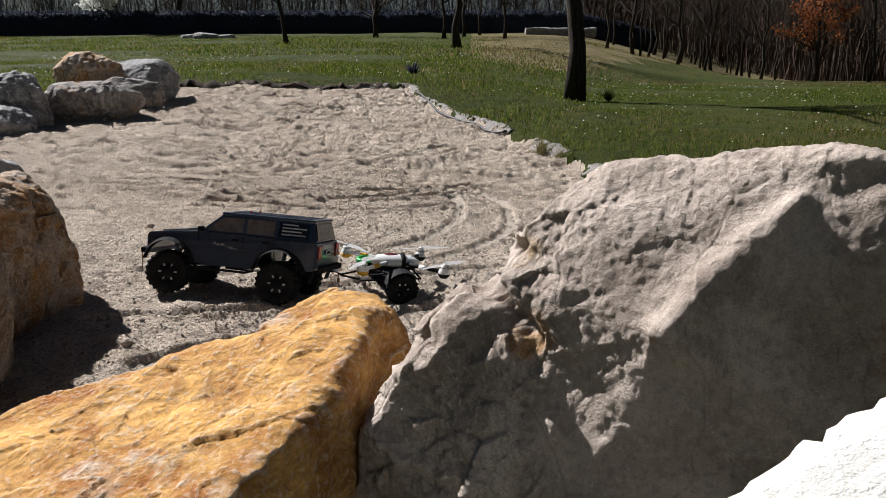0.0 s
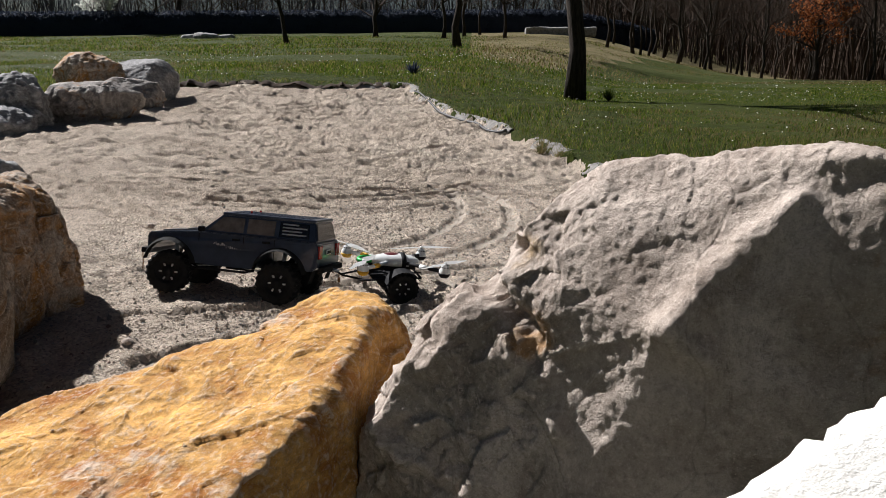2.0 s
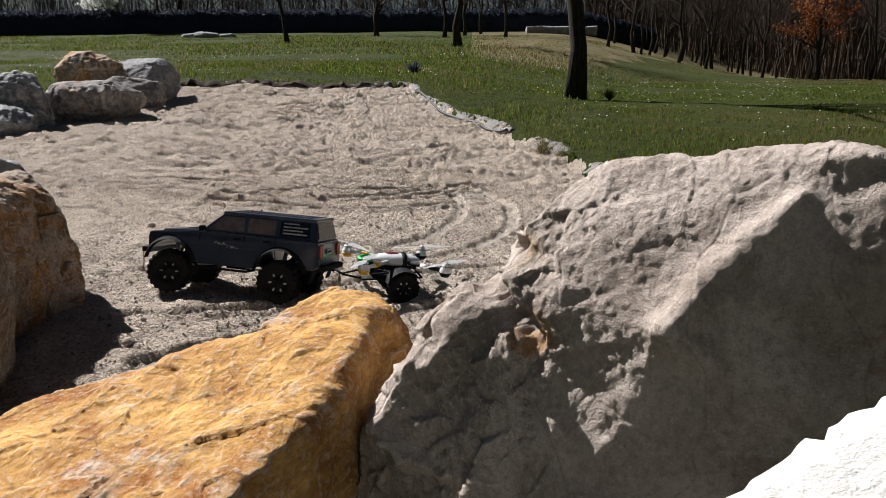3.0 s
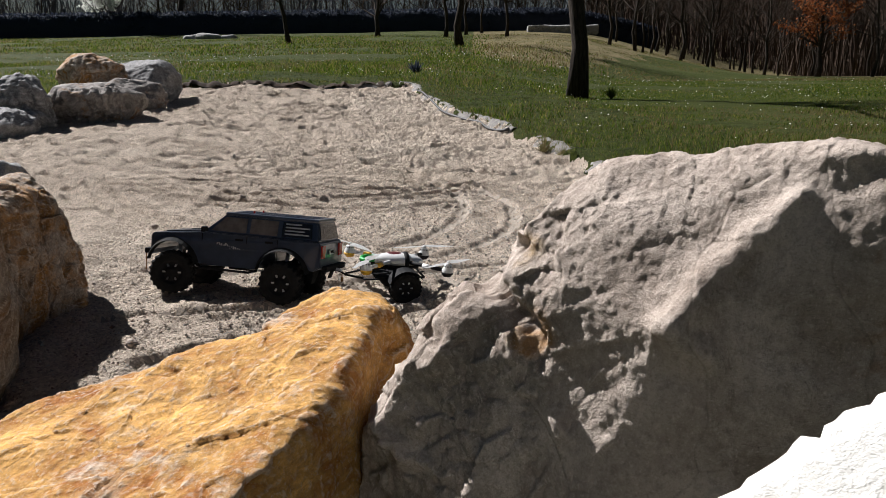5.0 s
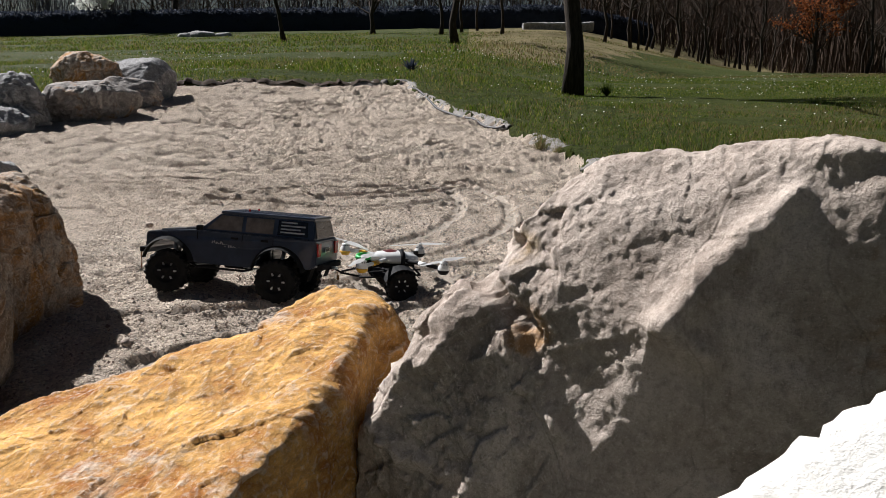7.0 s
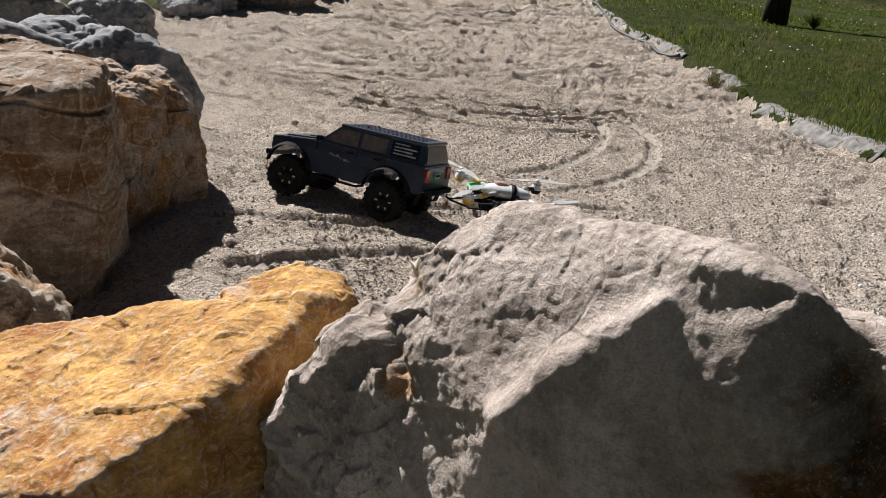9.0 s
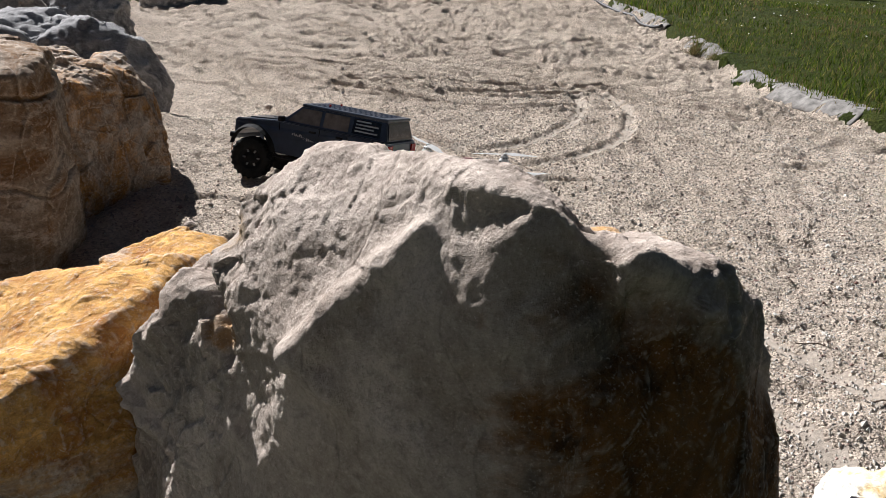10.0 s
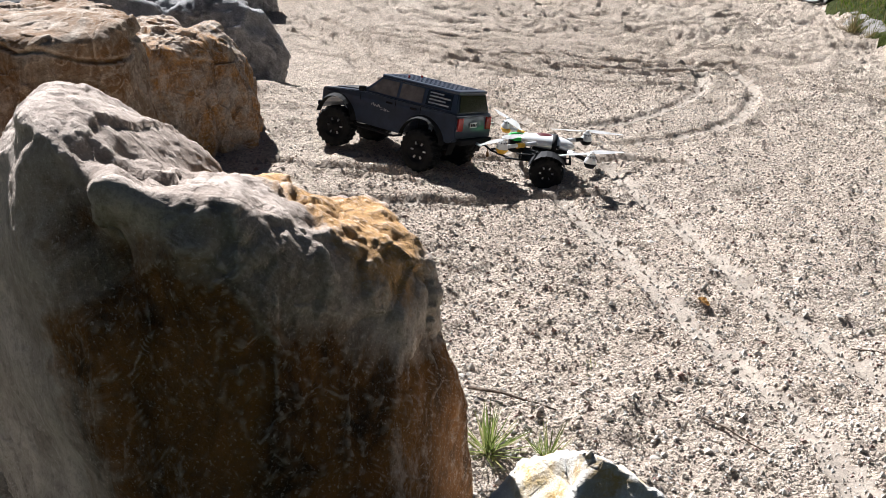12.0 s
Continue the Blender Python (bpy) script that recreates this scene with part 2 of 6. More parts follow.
def smooth(a, b, x):
    t = np.clip((x - a) / (b - a), 0, 1)
    return t * t * (3 - 2 * t)


# ---- the ground: a sand pit in a meadow ----
# Unseen near rim, y about 0.5: turf added behind it to cut bounce light
PIT = [(1.25, 2.35), (0.95, 2.75), (0.70, 3.15), (0.55, 3.60), (0.44, 4.02), (0.22, 4.62), (-0.07, 5.25), (-0.38, 6.2),
       (-0.52, 6.95), (-1.2, 6.88), (-2.0, 6.82), (-2.5, 6.55), (-2.7, 5.3), (-2.9, 4.4), (-2.7, 3.4), (-2.3, 2.6),
       (-1.6, 1.7), (-1.3, 0.75), (-0.7, 0.42), (0.0, 0.46), (0.25, 0.55), (0.6, 0.52), (1.5, 0.5), (2.1, 0.9), (1.9, 1.7)]


def pit_distance(x, y):
    """Metres to the pit's rim: negative inside."""
    d = np.full(x.shape, 9e9)
    inside = np.zeros(x.shape, bool)
    for (ax, ay), (bx, by) in zip(PIT, PIT[1:] + PIT[:1]):
        ex, ey = bx - ax, by - ay
        t = np.clip(((x - ax) * ex + (y - ay) * ey) / (ex * ex + ey * ey), 0, 1)
        d = np.minimum(d, np.hypot(x - ax - t * ex, y - ay - t * ey))
        cross = (ay > y) != (by > y)
        inside ^= cross & (x < (bx - ax) * (y - ay) / ((by - ay) if by != ay else 1e-9) + ax)
    return np.where(inside, -d, d)


def sand_height(x, y):
    rise = np.clip(y - 3.2, 0, None)
    z = 0.082 * rise * rise / (rise + 0.35)
    z = z + 0.045 * smooth(-0.9, -2.1, x) * smooth(1.2, 2.6, y)
    z = z + 0.085 * np.exp(-((x + 1.02) ** 2 + (y - 1.66) ** 2) / 0.085)
    return z + 0.05 * np.exp(-((x + 0.6) ** 2 + (y - 1.2) ** 2) / 0.16)


def meadow_height(x, y):
    yy = np.clip(y, 1, None)
    u = x / yy
    k = np.clip(y - 7, -4, 35)
    hill = 0.32 + 0.036 * k + 0.0006 * k * k * np.sign(k)
    low = 0.11 + 0.02 * smooth(5, 14, y) - 0.017 * np.clip(y - 15.5, 0, 40)
    s = smooth(8, 26, y)
    w = smooth(-0.06 + 0.14 * s, 0.16 + 0.26 * s, u)
    z = hill * (1 - w) + low * w
    far = smooth(42, 110, y)
    z = z + far * 9 * smooth(0.05, 0.3, u)
    return z * smooth(-6, 3, y) + 0.25 * (1 - smooth(-6, 3, y))


def ground_height(x, y):
    d = pit_distance(x, y)
    s = sand_height(x, y)
    m = np.maximum(meadow_height(x, y), np.where(d < 1.0, s + 0.035, -9))
    w = smooth(-0.03, 0.05, d)
    near = smooth(0.0, 1.3, d)
    edge = s + 0.045
    return s * (1 - w) + (edge * (1 - near) + m * near) * w


# Tyre tracks, each a pair of ruts along a bend, and scuffed ridges
TRACKS = [
    ([(-0.55, 1.72), (-0.25, 1.84), (0.02, 2.0), (0.16, 2.25), (0.2, 2.5), (0.17, 2.8), (0.05, 3.0)], 0.0045),
    ([(-0.62, 1.95), (-0.3, 2.02), (-0.1, 2.12), (0.0, 2.35), (0.03, 2.6), (0.0, 2.85), (-0.1, 3.05)], 0.004),
    ([(-0.35, 1.95), (-0.1, 1.85), (0.07, 1.656), (0.224, 1.467), (0.332, 1.32), (0.447, 1.187), (0.56, 1.06), (0.72, 0.85)], 0.004),
    ([(-0.25, 1.72), (-0.08, 1.55), (0.054, 1.404), (0.172, 1.279), (0.28, 1.149), (0.371, 1.052), (0.47, 0.94), (0.6, 0.75)], 0.004),
    ([(-0.5, 1.47), (-0.2, 1.7), (0.0, 1.8), (0.14, 1.84)], 0.006),
    ([(-0.62, 1.28), (-0.45, 1.38), (-0.25, 1.46), (0.0, 1.48)], 0.007),
    ([(-0.45, 1.10), (-0.3, 1.26), (-0.12, 1.4), (0.05, 1.58)], 0.006),
    ([(-1.4, 2.5), (-0.9, 2.62), (-0.4, 2.6), (0.0, 2.72)], 0.006),
    ([(-1.5, 2.9), (-1.0, 2.95), (-0.5, 3.1), (-0.1, 3.25)], 0.006),
    ([(-1.7, 3.3), (-1.1, 3.4), (-0.5, 3.45)], 0.007),
]


def wander(n, seed):
    """Older, half-blown tracks that cross the far sand."""
    r = random.Random(seed)
    out = []
    for k in range(n):
        x, y = r.uniform(-2.0, -0.9), r.uniform(2.1, 5.6)
        pts = [(x, y)]
        a = r.uniform(-0.35, 0.35)
        for i in range(r.randint(3, 6)):
            a += r.uniform(-0.3, 0.3)
            x, y = x + 0.36 * math.cos(a), y + 0.36 * math.sin(a)
            pts.append((x, y))
        off = 0.13 * (1 + 0.3 * r.random())
        out += [(pts, r.uniform(0.008, 0.017)), ([(u, v + off) for u, v in pts], r.uniform(0.007, 0.015))]
    return out


TRACKS += wander(13, 6)


def bend(points, n=14):
    """A smooth line through the points (Catmull-Rom)."""
    p = [np.array(q, float) for q in points]
    p = [2 * p[0] - p[1]] + p + [2 * p[-1] - p[-2]]
    out = []
    for a, b, c, d in zip(p, p[1:], p[2:], p[3:]):
        for k in range(n):
            t = k / n
            out.append(0.5 * (2 * b + (c - a) * t + (2 * a - 5 * b + 4 * c - d) * t * t + (3 * b - a - 3 * c + d) * t ** 3))
    return np.array(out + [p[-2]])


def line_distance(x, y, line):
    best = np.full(x.shape, 9e9)
    for a, b in zip(line, line[1:]):
        e = b - a
        t = np.clip(((x - a[0]) * e[0] + (y - a[1]) * e[1]) / (e @ e), 0, 1)
        best = np.minimum(best, np.hypot(x - a[0] - t * e[0], y - a[1] - t * e[1]))
    return best


def sand_relief(x, y):
    p = np.stack((x, y, np.zeros_like(x)), 1)
    far = smooth(2.0, 4.0, y)
    z = 0.010 * fbm(p * 5, 3, 11) + (0.0055 + 0.002 * far) * fbm(p * 19, 3, 12, 0.6) + (0.0022 + 0.002 * far) * fbm(p * 55, 3, 13, 0.6, True)
    z += (0.003 + 0.005 * far) * fbm(p * np.array((9, 38, 1)), 3, 16, 0.65, True)
    z += 0.016 * far * fbm(p * np.array((3, 12, 1)), 3, 15, 0.6)
    rng = np.random.default_rng(5)
    for k in range(260):
        cx, cy = rng.uniform(-2.3, 0.7), (rng.uniform(1.0, 6.6) if k < 90 else rng.uniform(2.2, 6.6))
        r = rng.uniform(0.016, 0.036) * (1 + 0.22 * cy)
        deep = rng.uniform(0.007, 0.016) * (1 + 0.2 * max(cy - 2, 0))
        if cx > -0.55 and cy < 2.2:
            deep *= 0.2
        elif cx > -0.45 and cy < 3.3:
            deep *= 0.45
        a = rng.uniform(-0.35, 0.45)
        box = (np.abs(x - cx) < 3.4 * r) & (np.abs(y - cy) < 3.4 * r)
        u = (x[box] - cx) * math.cos(a) + (y[box] - cy) * math.sin(a)
        v = (-(x[box] - cx) * math.sin(a) + (y[box] - cy) * math.cos(a)) * rng.uniform(2.4, 4.5)
        q = np.hypot(u, v) / r
        lee = 1 / (1 + np.exp(-v / r * 3))
        z[box] += deep * (-np.exp(-q ** 3) + 0.9 * lee * np.exp(-((q - 1.3) / 0.4) ** 2))
    for line, depth in TRACKS:
        pts = bend(line)
        box = (x > pts[:, 0].min() - 0.1) & (x < pts[:, 0].max() + 0.1) & (y > pts[:, 1].min() - 0.1) & (y < pts[:, 1].max() + 0.1)
        d = line_distance(x[box], y[box], pts)
        lug = 1 + 0.35 * np.sin(260 * (x[box] + 0.6 * y[box]))
        z[box] *= 1 - 0.55 * np.exp(-(d / 0.04) ** 2)
        z[box] += 1.2 * depth * (-smooth(0.024, 0.015, d) * lug + 0.9 * np.exp(-((d - 0.030) / 0.009) ** 2))
    return z


def axis(dense_a, dense_b, step, mid_a, mid_b, mid_step, end_a, end_b):
    """Grid lines: fine in the middle, coarser outside it, then growing to the ends."""
    core = list(np.arange(dense_a, dense_b, step))
    up = list(np.arange(dense_b, mid_b, mid_step))
    down = list(np.arange(mid_a, dense_a, mid_step))
    s, v = mid_step, up[-1]
    while v < end_b:
        s *= 1.12
        v += s
        up.append(v)
    s, v = mid_step, down[0]
    while v > end_a:
        s *= 1.12
        v -= s
        down.insert(0, v)
    return np.array(down + core + up)


def array_mesh(name, verts, faces, mats, index=None, flat=False):
    me = bpy.data.meshes.new(name)
    k = faces.shape[1]
    me.vertices.add(len(verts))
    me.vertices.foreach_set("co", np.ascontiguousarray(verts, dtype=np.float32).ravel())
    me.loops.add(faces.size)
    me.loops.foreach_set("vertex_index", np.ascontiguousarray(faces, dtype=np.int32).ravel())
    me.polygons.add(len(faces))
    me.polygons.foreach_set("loop_start", np.arange(0, faces.size, k, dtype=np.int32))
    for m in mats:
        me.materials.append(m)
    if index is not None:
        me.polygons.foreach_set("material_index", np.ascontiguousarray(index, dtype=np.int32))
    me.polygons.foreach_set("use_smooth", np.full(len(faces), not flat))
    me.update(calc_edges=True)
    return me


def build_ground():
    gx = axis(-1.1, 1.0, 0.0075, -3.0, 2.2, 0.018, -260, 260)
    gy = axis(0.55, 3.2, 0.0085, -0.6, 7.6, 0.016, -120, 420)
    x, y = [a.ravel() for a in np.meshgrid(gx, gy)]
    z = ground_height(x, y)
    near = (x > -3.4) & (x < 2.6) & (y > -1.5) & (y < 8)
    d = pit_distance(x[near], y[near])
    relief = sand_relief(x[near], y[near])
    p = np.stack((x[near], y[near], 0 * x[near]), 1)
    z[near] += np.where(d < 0.02, relief, 0.35 * relief)
    wide = ~near
    q = np.stack((x[wide], y[wide], 0 * x[wide]), 1)
    z[wide] += 0.05 * fbm(q * 0.35, 3, 3) * smooth(8, 14, np.hypot(x[wide], y[wide]))
    nx, ny = len(gx), len(gy)
    i = (np.arange(ny - 1)[:, None] * nx + np.arange(nx - 1)[None, :]).ravel()
    faces = np.stack((i, i + 1, i + nx + 1, i + nx), 1)
    cx, cy = x[i], y[i]
    pd = pit_distance(cx, cy) + 0.03 * fbm(np.stack((cx, cy, 0 * cx), 1) * 9, 3, 8)
    u = cx / np.clip(cy, 1, None)
    dry = (cy > 11) & (u > 0.0) & (u < 0.55) & (cy > 15 + 12 * smooth(0.1, 0.3, u)) | (cy > 45)
    packed = np.zeros(len(cx), bool)
    for line, depth in TRACKS[:7]:
        pts = bend(line)
        box = (cx > pts[:, 0].min() - 0.05) & (cx < pts[:, 0].max() + 0.05) & (cy > pts[:, 1].min() - 0.05) & (cy < pts[:, 1].max() + 0.05)
        rag = fbm(np.stack((cx[box], cy[box], 0 * cx[box]), 1) * 40, 3, 21, 0.7)
        packed[box] |= line_distance(cx[box], cy[box], pts) + 0.012 * rag < 0.016
    index = np.where((pd < 0.0) & packed, 3, np.where(pd < 0.0, 0, np.where(dry, 2, 1)))
    ob = new("ground", array_mesh("ground", np.stack((x, y, z), 1), faces, [SAND, TURF, DRY, PACKED], index))
    return tagged(ob, "pale sand and gravel pit ringed by green spring meadow", "ground", kind="structure")


ground = build_ground()


def at_ground(x, y):
    return float(ground_height(np.array([float(x)]), np.array([float(y)]))[0])


# ---- boulders ----
def part(name, bm, material, parent, label=""):
    """Links a bmesh as one mesh object under a thing or a part."""
    me = bpy.data.meshes.new(name)
    bm.to_mesh(me)
    bm.free()
    if material is not None:
        me.materials.append(material)
    ob = new(name, me)
    ob.parent = parent
    if label:
        ob["label"] = label
    return ob


def hull_mesh(corners, voxel):
    """The skin round each lump's corners, joined and cut into small even faces."""
    bm = bmesh.new()
    for lump in corners:
        made = [bm.verts.new(c) for c in lump]
        bmesh.ops.convex_hull(bm, input=made)
    loose = [v for v in bm.verts if not v.link_faces]
    bmesh.ops.delete(bm, geom=loose, context="VERTS")
    me = bpy.data.meshes.new("hull")
    bm.to_mesh(me)
    bm.free()
    ob = new("hull", me)
    mod = ob.modifiers.new("remesh", "REMESH")
    mod.mode, mod.voxel_size = "VOXEL", voxel
    dg = bpy.context.evaluated_depsgraph_get()
    dg.update()
    out = bpy.data.meshes.new_from_object(ob.evaluated_get(dg))
    bpy.data.objects.remove(ob)
    return out


def boulder(corners, material, label, seed=1, voxel=0.006, facet=0.05, facet_amp=0.35, rough=0.004, lumps=0.01, soft=0, group="boulders round the pit", along=None, creases=(), more=(), calm=0.5):
    """A broken limestone block: hull of its corners, chipped into facets, roughened."""
    c = np.array(corners, float)
    base = np.array((c[:, 0].mean(), c[:, 1].mean(), c[:, 2].min()))
    me = hull_mesh([[tuple(np.array(v) - base) for v in lump] for lump in (corners, *more)], voxel)
    n = len(me.vertices)
    co = np.zeros(n * 3, np.float32)
    no = np.zeros(n * 3, np.float32)
    me.vertices.foreach_get("co", co)
    me.vertices.foreach_get("normal", no)
    co, no = co.reshape(-1, 3).astype(float), no.reshape(-1, 3).astype(float)
    p = co + seed * 3.7
    if along is not None:
        ax = np.array(along, float) / np.linalg.norm(along)
        p = p - 0.45 * (p @ ax)[:, None] * ax[None]
    d = lumps * fbm(p / max(facet * 3, 0.05), 3, seed)
    weather = facet_amp * (1 - calm * smooth(0.4, 0.8, no[:, 2])) * (0.35 + 0.9 * smooth(-0.35, 0.45, fbm(p / facet * 0.3, 3, seed + 80)))
    d += 0.3 * facet * weather * np.clip(facets(p, facet * 3.2, seed + 40), -0.6, 0.7)
    for k, (size, amp) in enumerate(((1.7, 0.8), (0.8, 0.6), (0.36, 0.34), (0.17, 0.18))):
        d += facet * weather * amp * np.clip(chips(p, facet * size, seed + 50 + 10 * k), -0.36, 0.45)
    for line, width, depth in creases:
        line = [np.array(q) - base for q in line]
        for u, v in zip(line, line[1:]):
            e = v - u
            t = np.clip((co - u) @ e / (e @ e), 0, 1)
            far = np.linalg.norm(co - u - t[:, None] * e, axis=1) + 0.35 * width * fbm(p / facet * 2, 2, seed + 90)
            d -= depth * np.exp(-(far / width) ** 2)
    d += rough * fbm(p / facet * 4, 4, seed + 60, 0.7)
    co = co + no * d[:, None]
    me.vertices.foreach_set("co", co.astype(np.float32).ravel())
    me.materials.clear()
    me.materials.append(material)
    me.polygons.foreach_set("use_smooth", np.ones(len(me.polygons), bool))
    me.update()
    me.name = "boulder"
    ob = new("boulder", me)
    ob.location = base
    return tagged(ob, label, "boulder", group)


def block(x, y, w, d, h, turn, seed, sink=0.06):
    """Corners of a rough block of that width, depth and height, standing in the sand."""
    r = random.Random(seed)
    out = []
    c, t = math.cos(radians(turn)), math.sin(radians(turn))
    z0 = at_ground(x, y)
    ox, oy = r.uniform(-0.18, 0.18) * w, r.uniform(-0.15, 0.15) * d
    for k in range(26):
        a, v = r.uniform(0, 2 * math.pi), r.uniform(-0.75, 1)
        q = (1 - abs(v) ** 2.6) ** 0.5
        lx, ly = 0.56 * w * q * math.cos(a) + ox * max(v, 0), 0.56 * d * q * math.sin(a) + oy * max(v, 0)
        out.append((x + lx * c - ly * t, y + lx * t + ly * c, z0 + h * (0.42 + 0.58 * v) * (1 if v > 0 else 0.9)))
    for k in range(7):
        a = 2 * math.pi * k / 7
        lx, ly = 0.5 * w * math.cos(a) * r.uniform(0.8, 1), 0.5 * d * math.sin(a) * r.uniform(0.8, 1)
        out.append((x + lx * c - ly * t, y + lx * t + ly * c, z0 - sink))
    return out


# The big grey block in front, its crest running to the right
def ledges(x, sharp=0.7):
    """Flat treads and short steep risers."""
    f = np.floor(x)
    return f + smooth(sharp, 1.0, x - f)


def worn_block(lumps, base, material, label, relief, voxel=0.005, rounding=5, levels=2, low=-1.0):
    """A weathered block: joined lumps with worn edges, cut fine, then given its own relief(place, normal)."""
    me = hull_mesh([[tuple(np.array(v) - np.array(base)) for v in lump] for lump in lumps], voxel)
    n = len(me.vertices)
    co = np.zeros(n * 3, np.float32)
    me.vertices.foreach_get("co", co)
    co = co.reshape(-1, 3).astype(float)
    e = np.zeros(len(me.edges) * 2, np.int32)
    me.edges.foreach_get("vertices", e)
    a, b = e[0::2], e[1::2]
    count = np.bincount(a, minlength=n) + np.bincount(b, minlength=n)
    for k in range(rounding):
        co = 0.4 * co + 0.6 * np.stack([(np.bincount(a, co[b, i], n) + np.bincount(b, co[a, i], n)) / count for i in range(3)], 1)
    me.vertices.foreach_set("co", co.astype(np.float32).ravel())
    me.update()
    ob = new("boulder", me)
    ob.modifiers.new("fine", "SUBSURF").levels = levels
    dg = bpy.context.evaluated_depsgraph_get()
    dg.update()
    fine = bpy.data.meshes.new_from_object(ob.evaluated_get(dg))
    ob.modifiers.clear()
    ob.data = fine
    bpy.data.meshes.remove(me)
    fine.name = "boulder"
    n = len(fine.vertices)
    co, no = np.zeros(n * 3, np.float32), np.zeros(n * 3, np.float32)
    fine.vertices.foreach_get("co", co)
    fine.vertices.foreach_get("normal", no)
    co, no = co.reshape(-1, 3).astype(float), no.reshape(-1, 3).astype(float)
    seen = co[:, 2] + base[2] > low
    co[seen] += no[seen] * relief(co[seen] + np.array(base), no[seen])[:, None]
    fine.vertices.foreach_set("co", co.astype(np.float32).ravel())
    fine.materials.clear()
    fine.materials.append(material)
    fine.polygons.foreach_set("use_smooth", np.ones(len(fine.polygons), bool))
    fine.update()
    ob.location = base
    return tagged(ob, label, "boulder", "boulders round the pit")


def groove(w, line, width, depth, seed):
    """A cut along a line of points: negative depth raises a rib."""
    out = 0
    for u, v in zip(line, line[1:]):
        u, v = np.array(u), np.array(v)
        e = v - u
        t = np.clip((w - u) @ e / (e @ e), 0, 1)
        far = np.linalg.norm(w - u - t[:, None] * e, axis=1) + 0.3 * width * fbm(w / width * 0.7, 2, seed)
        out = np.maximum(out, np.exp(-(far / width) ** 2))
    return -depth * out


def grey_relief(w, no):
    x, y, z = w[:, 0], w[:, 1], w[:, 2]
    crag = smooth(0.125, 0.085, x - 0.35 * (z - 0.40))
    knob = smooth(0.215, 0.245, x) * smooth(0.05, 0.4, no[:, 2])
    face = smooth(0.62, 0.86, -no[:, 1]) * smooth(0.10, 0.15, x) + smooth(0.24, 0.27, x) * smooth(0.25, 0.0, no[:, 2])
    face = np.clip(face, 0, 1)
    slope = np.clip(1 - crag - knob - face, 0, 1)
    # lines of the stone run down to the left across the lit slope
    axis_ = np.array((-0.55, 0.35, -0.76))
    run = w - 0.62 * (w @ axis_)[:, None] * axis_
    tilt = lambda p, size, seed: np.clip(chips(p, size, seed), -0.5, 0.5)
    fold = lambda p, size, seed: np.clip(facets(p, size, seed, 4), -0.9, 0.9)
    d = -0.0005 + 0.003 * fbm(w * 18, 2, 301)
    d += crag * (0.0058 * fold(run, 0.075, 303) + 0.0050 * tilt(run, 0.042, 304) + 0.0036 * tilt(w, 0.017, 306) + 0.0016 * fold(w, 0.03, 307))
    d += slope * (0.0042 * fold(run, 0.085, 320) + 0.0026 * tilt(run, 0.055, 329) + 0.0020 * tilt(run, 0.022, 322) + 0.0004 * fold(run, 0.03, 323))
    d += knob * (0.0028 * fold(w, 0.045, 340) + 0.004 * tilt(w, 0.024, 345) + 0.0014 * fold(w, 0.016, 347))
    d += face * (0.0022 * fold(w, 0.16, 350) + 0.0018 * tilt(w, 0.05, 351) + 0.0008 * fbm(w * 60, 3, 355) - 0.0007 * smooth(0.45, 0.62, fbm(w * 85, 2, 358)))
    d += (0.0003 + 0.0004 * crag + 0.0003 * slope + 0.0003 * knob) * fbm(w * 210, 3, 360, 0.7)
    # the split between the left shoulder and the main block, the ribs of the lit slope, and the hollow under the overhang
    d += groove(w, [(0.060, 0.374, 0.405), (0.078, 0.36, 0.400), (0.095, 0.347, 0.386), (0.092, 0.343, 0.355), (0.086, 0.345, 0.325)], 0.0045, 0.012, 371)
    d += groove(w, [(0.070, 0.376, 0.428), (0.086, 0.365, 0.421), (0.100, 0.354, 0.412)], 0.006, 0.005, 372)
    d += groove(w, [(0.186, 0.313, 0.452), (0.160, 0.313, 0.427), (0.143, 0.312, 0.402)], 0.006, -0.0045, 381)
    d += groove(w, [(0.143, 0.312, 0.402), (0.156, 0.309, 0.392)], 0.006, -0.005, 382)
    d += groove(w, [(0.022, 0.374, 0.326), (0.034, 0.366, 0.314), (0.052, 0.358, 0.310), (0.072, 0.349, 0.318)], 0.0045, -0.0065, 383)
    d += groove(w, [(0.070, 0.356, 0.356), (0.078, 0.351, 0.346)], 0.0050, -0.0055, 384)
    d += groove(w, [(0.036, 0.374, 0.352), (0.050, 0.366, 0.362), (0.060, 0.362, 0.372)], 0.0050, -0.0055, 385)
    d += groove(w, [(0.102, 0.334, 0.352), (0.107, 0.331, 0.345)], 0.0040, -0.0045, 386)
    d += groove(w, [(0.236, 0.293, 0.452), (0.246, 0.290, 0.440)], 0.012, 0.008, 375)
    d += groove(w, [(0.252, 0.289, 0.440), (0.258, 0.290, 0.420), (0.262, 0.292, 0.39)], 0.016, 0.007, 376)
    d += groove(w, [(0.243, 0.303, 0.467), (0.250, 0.294, 0.459)], 0.007, -0.004, 377)
    return d


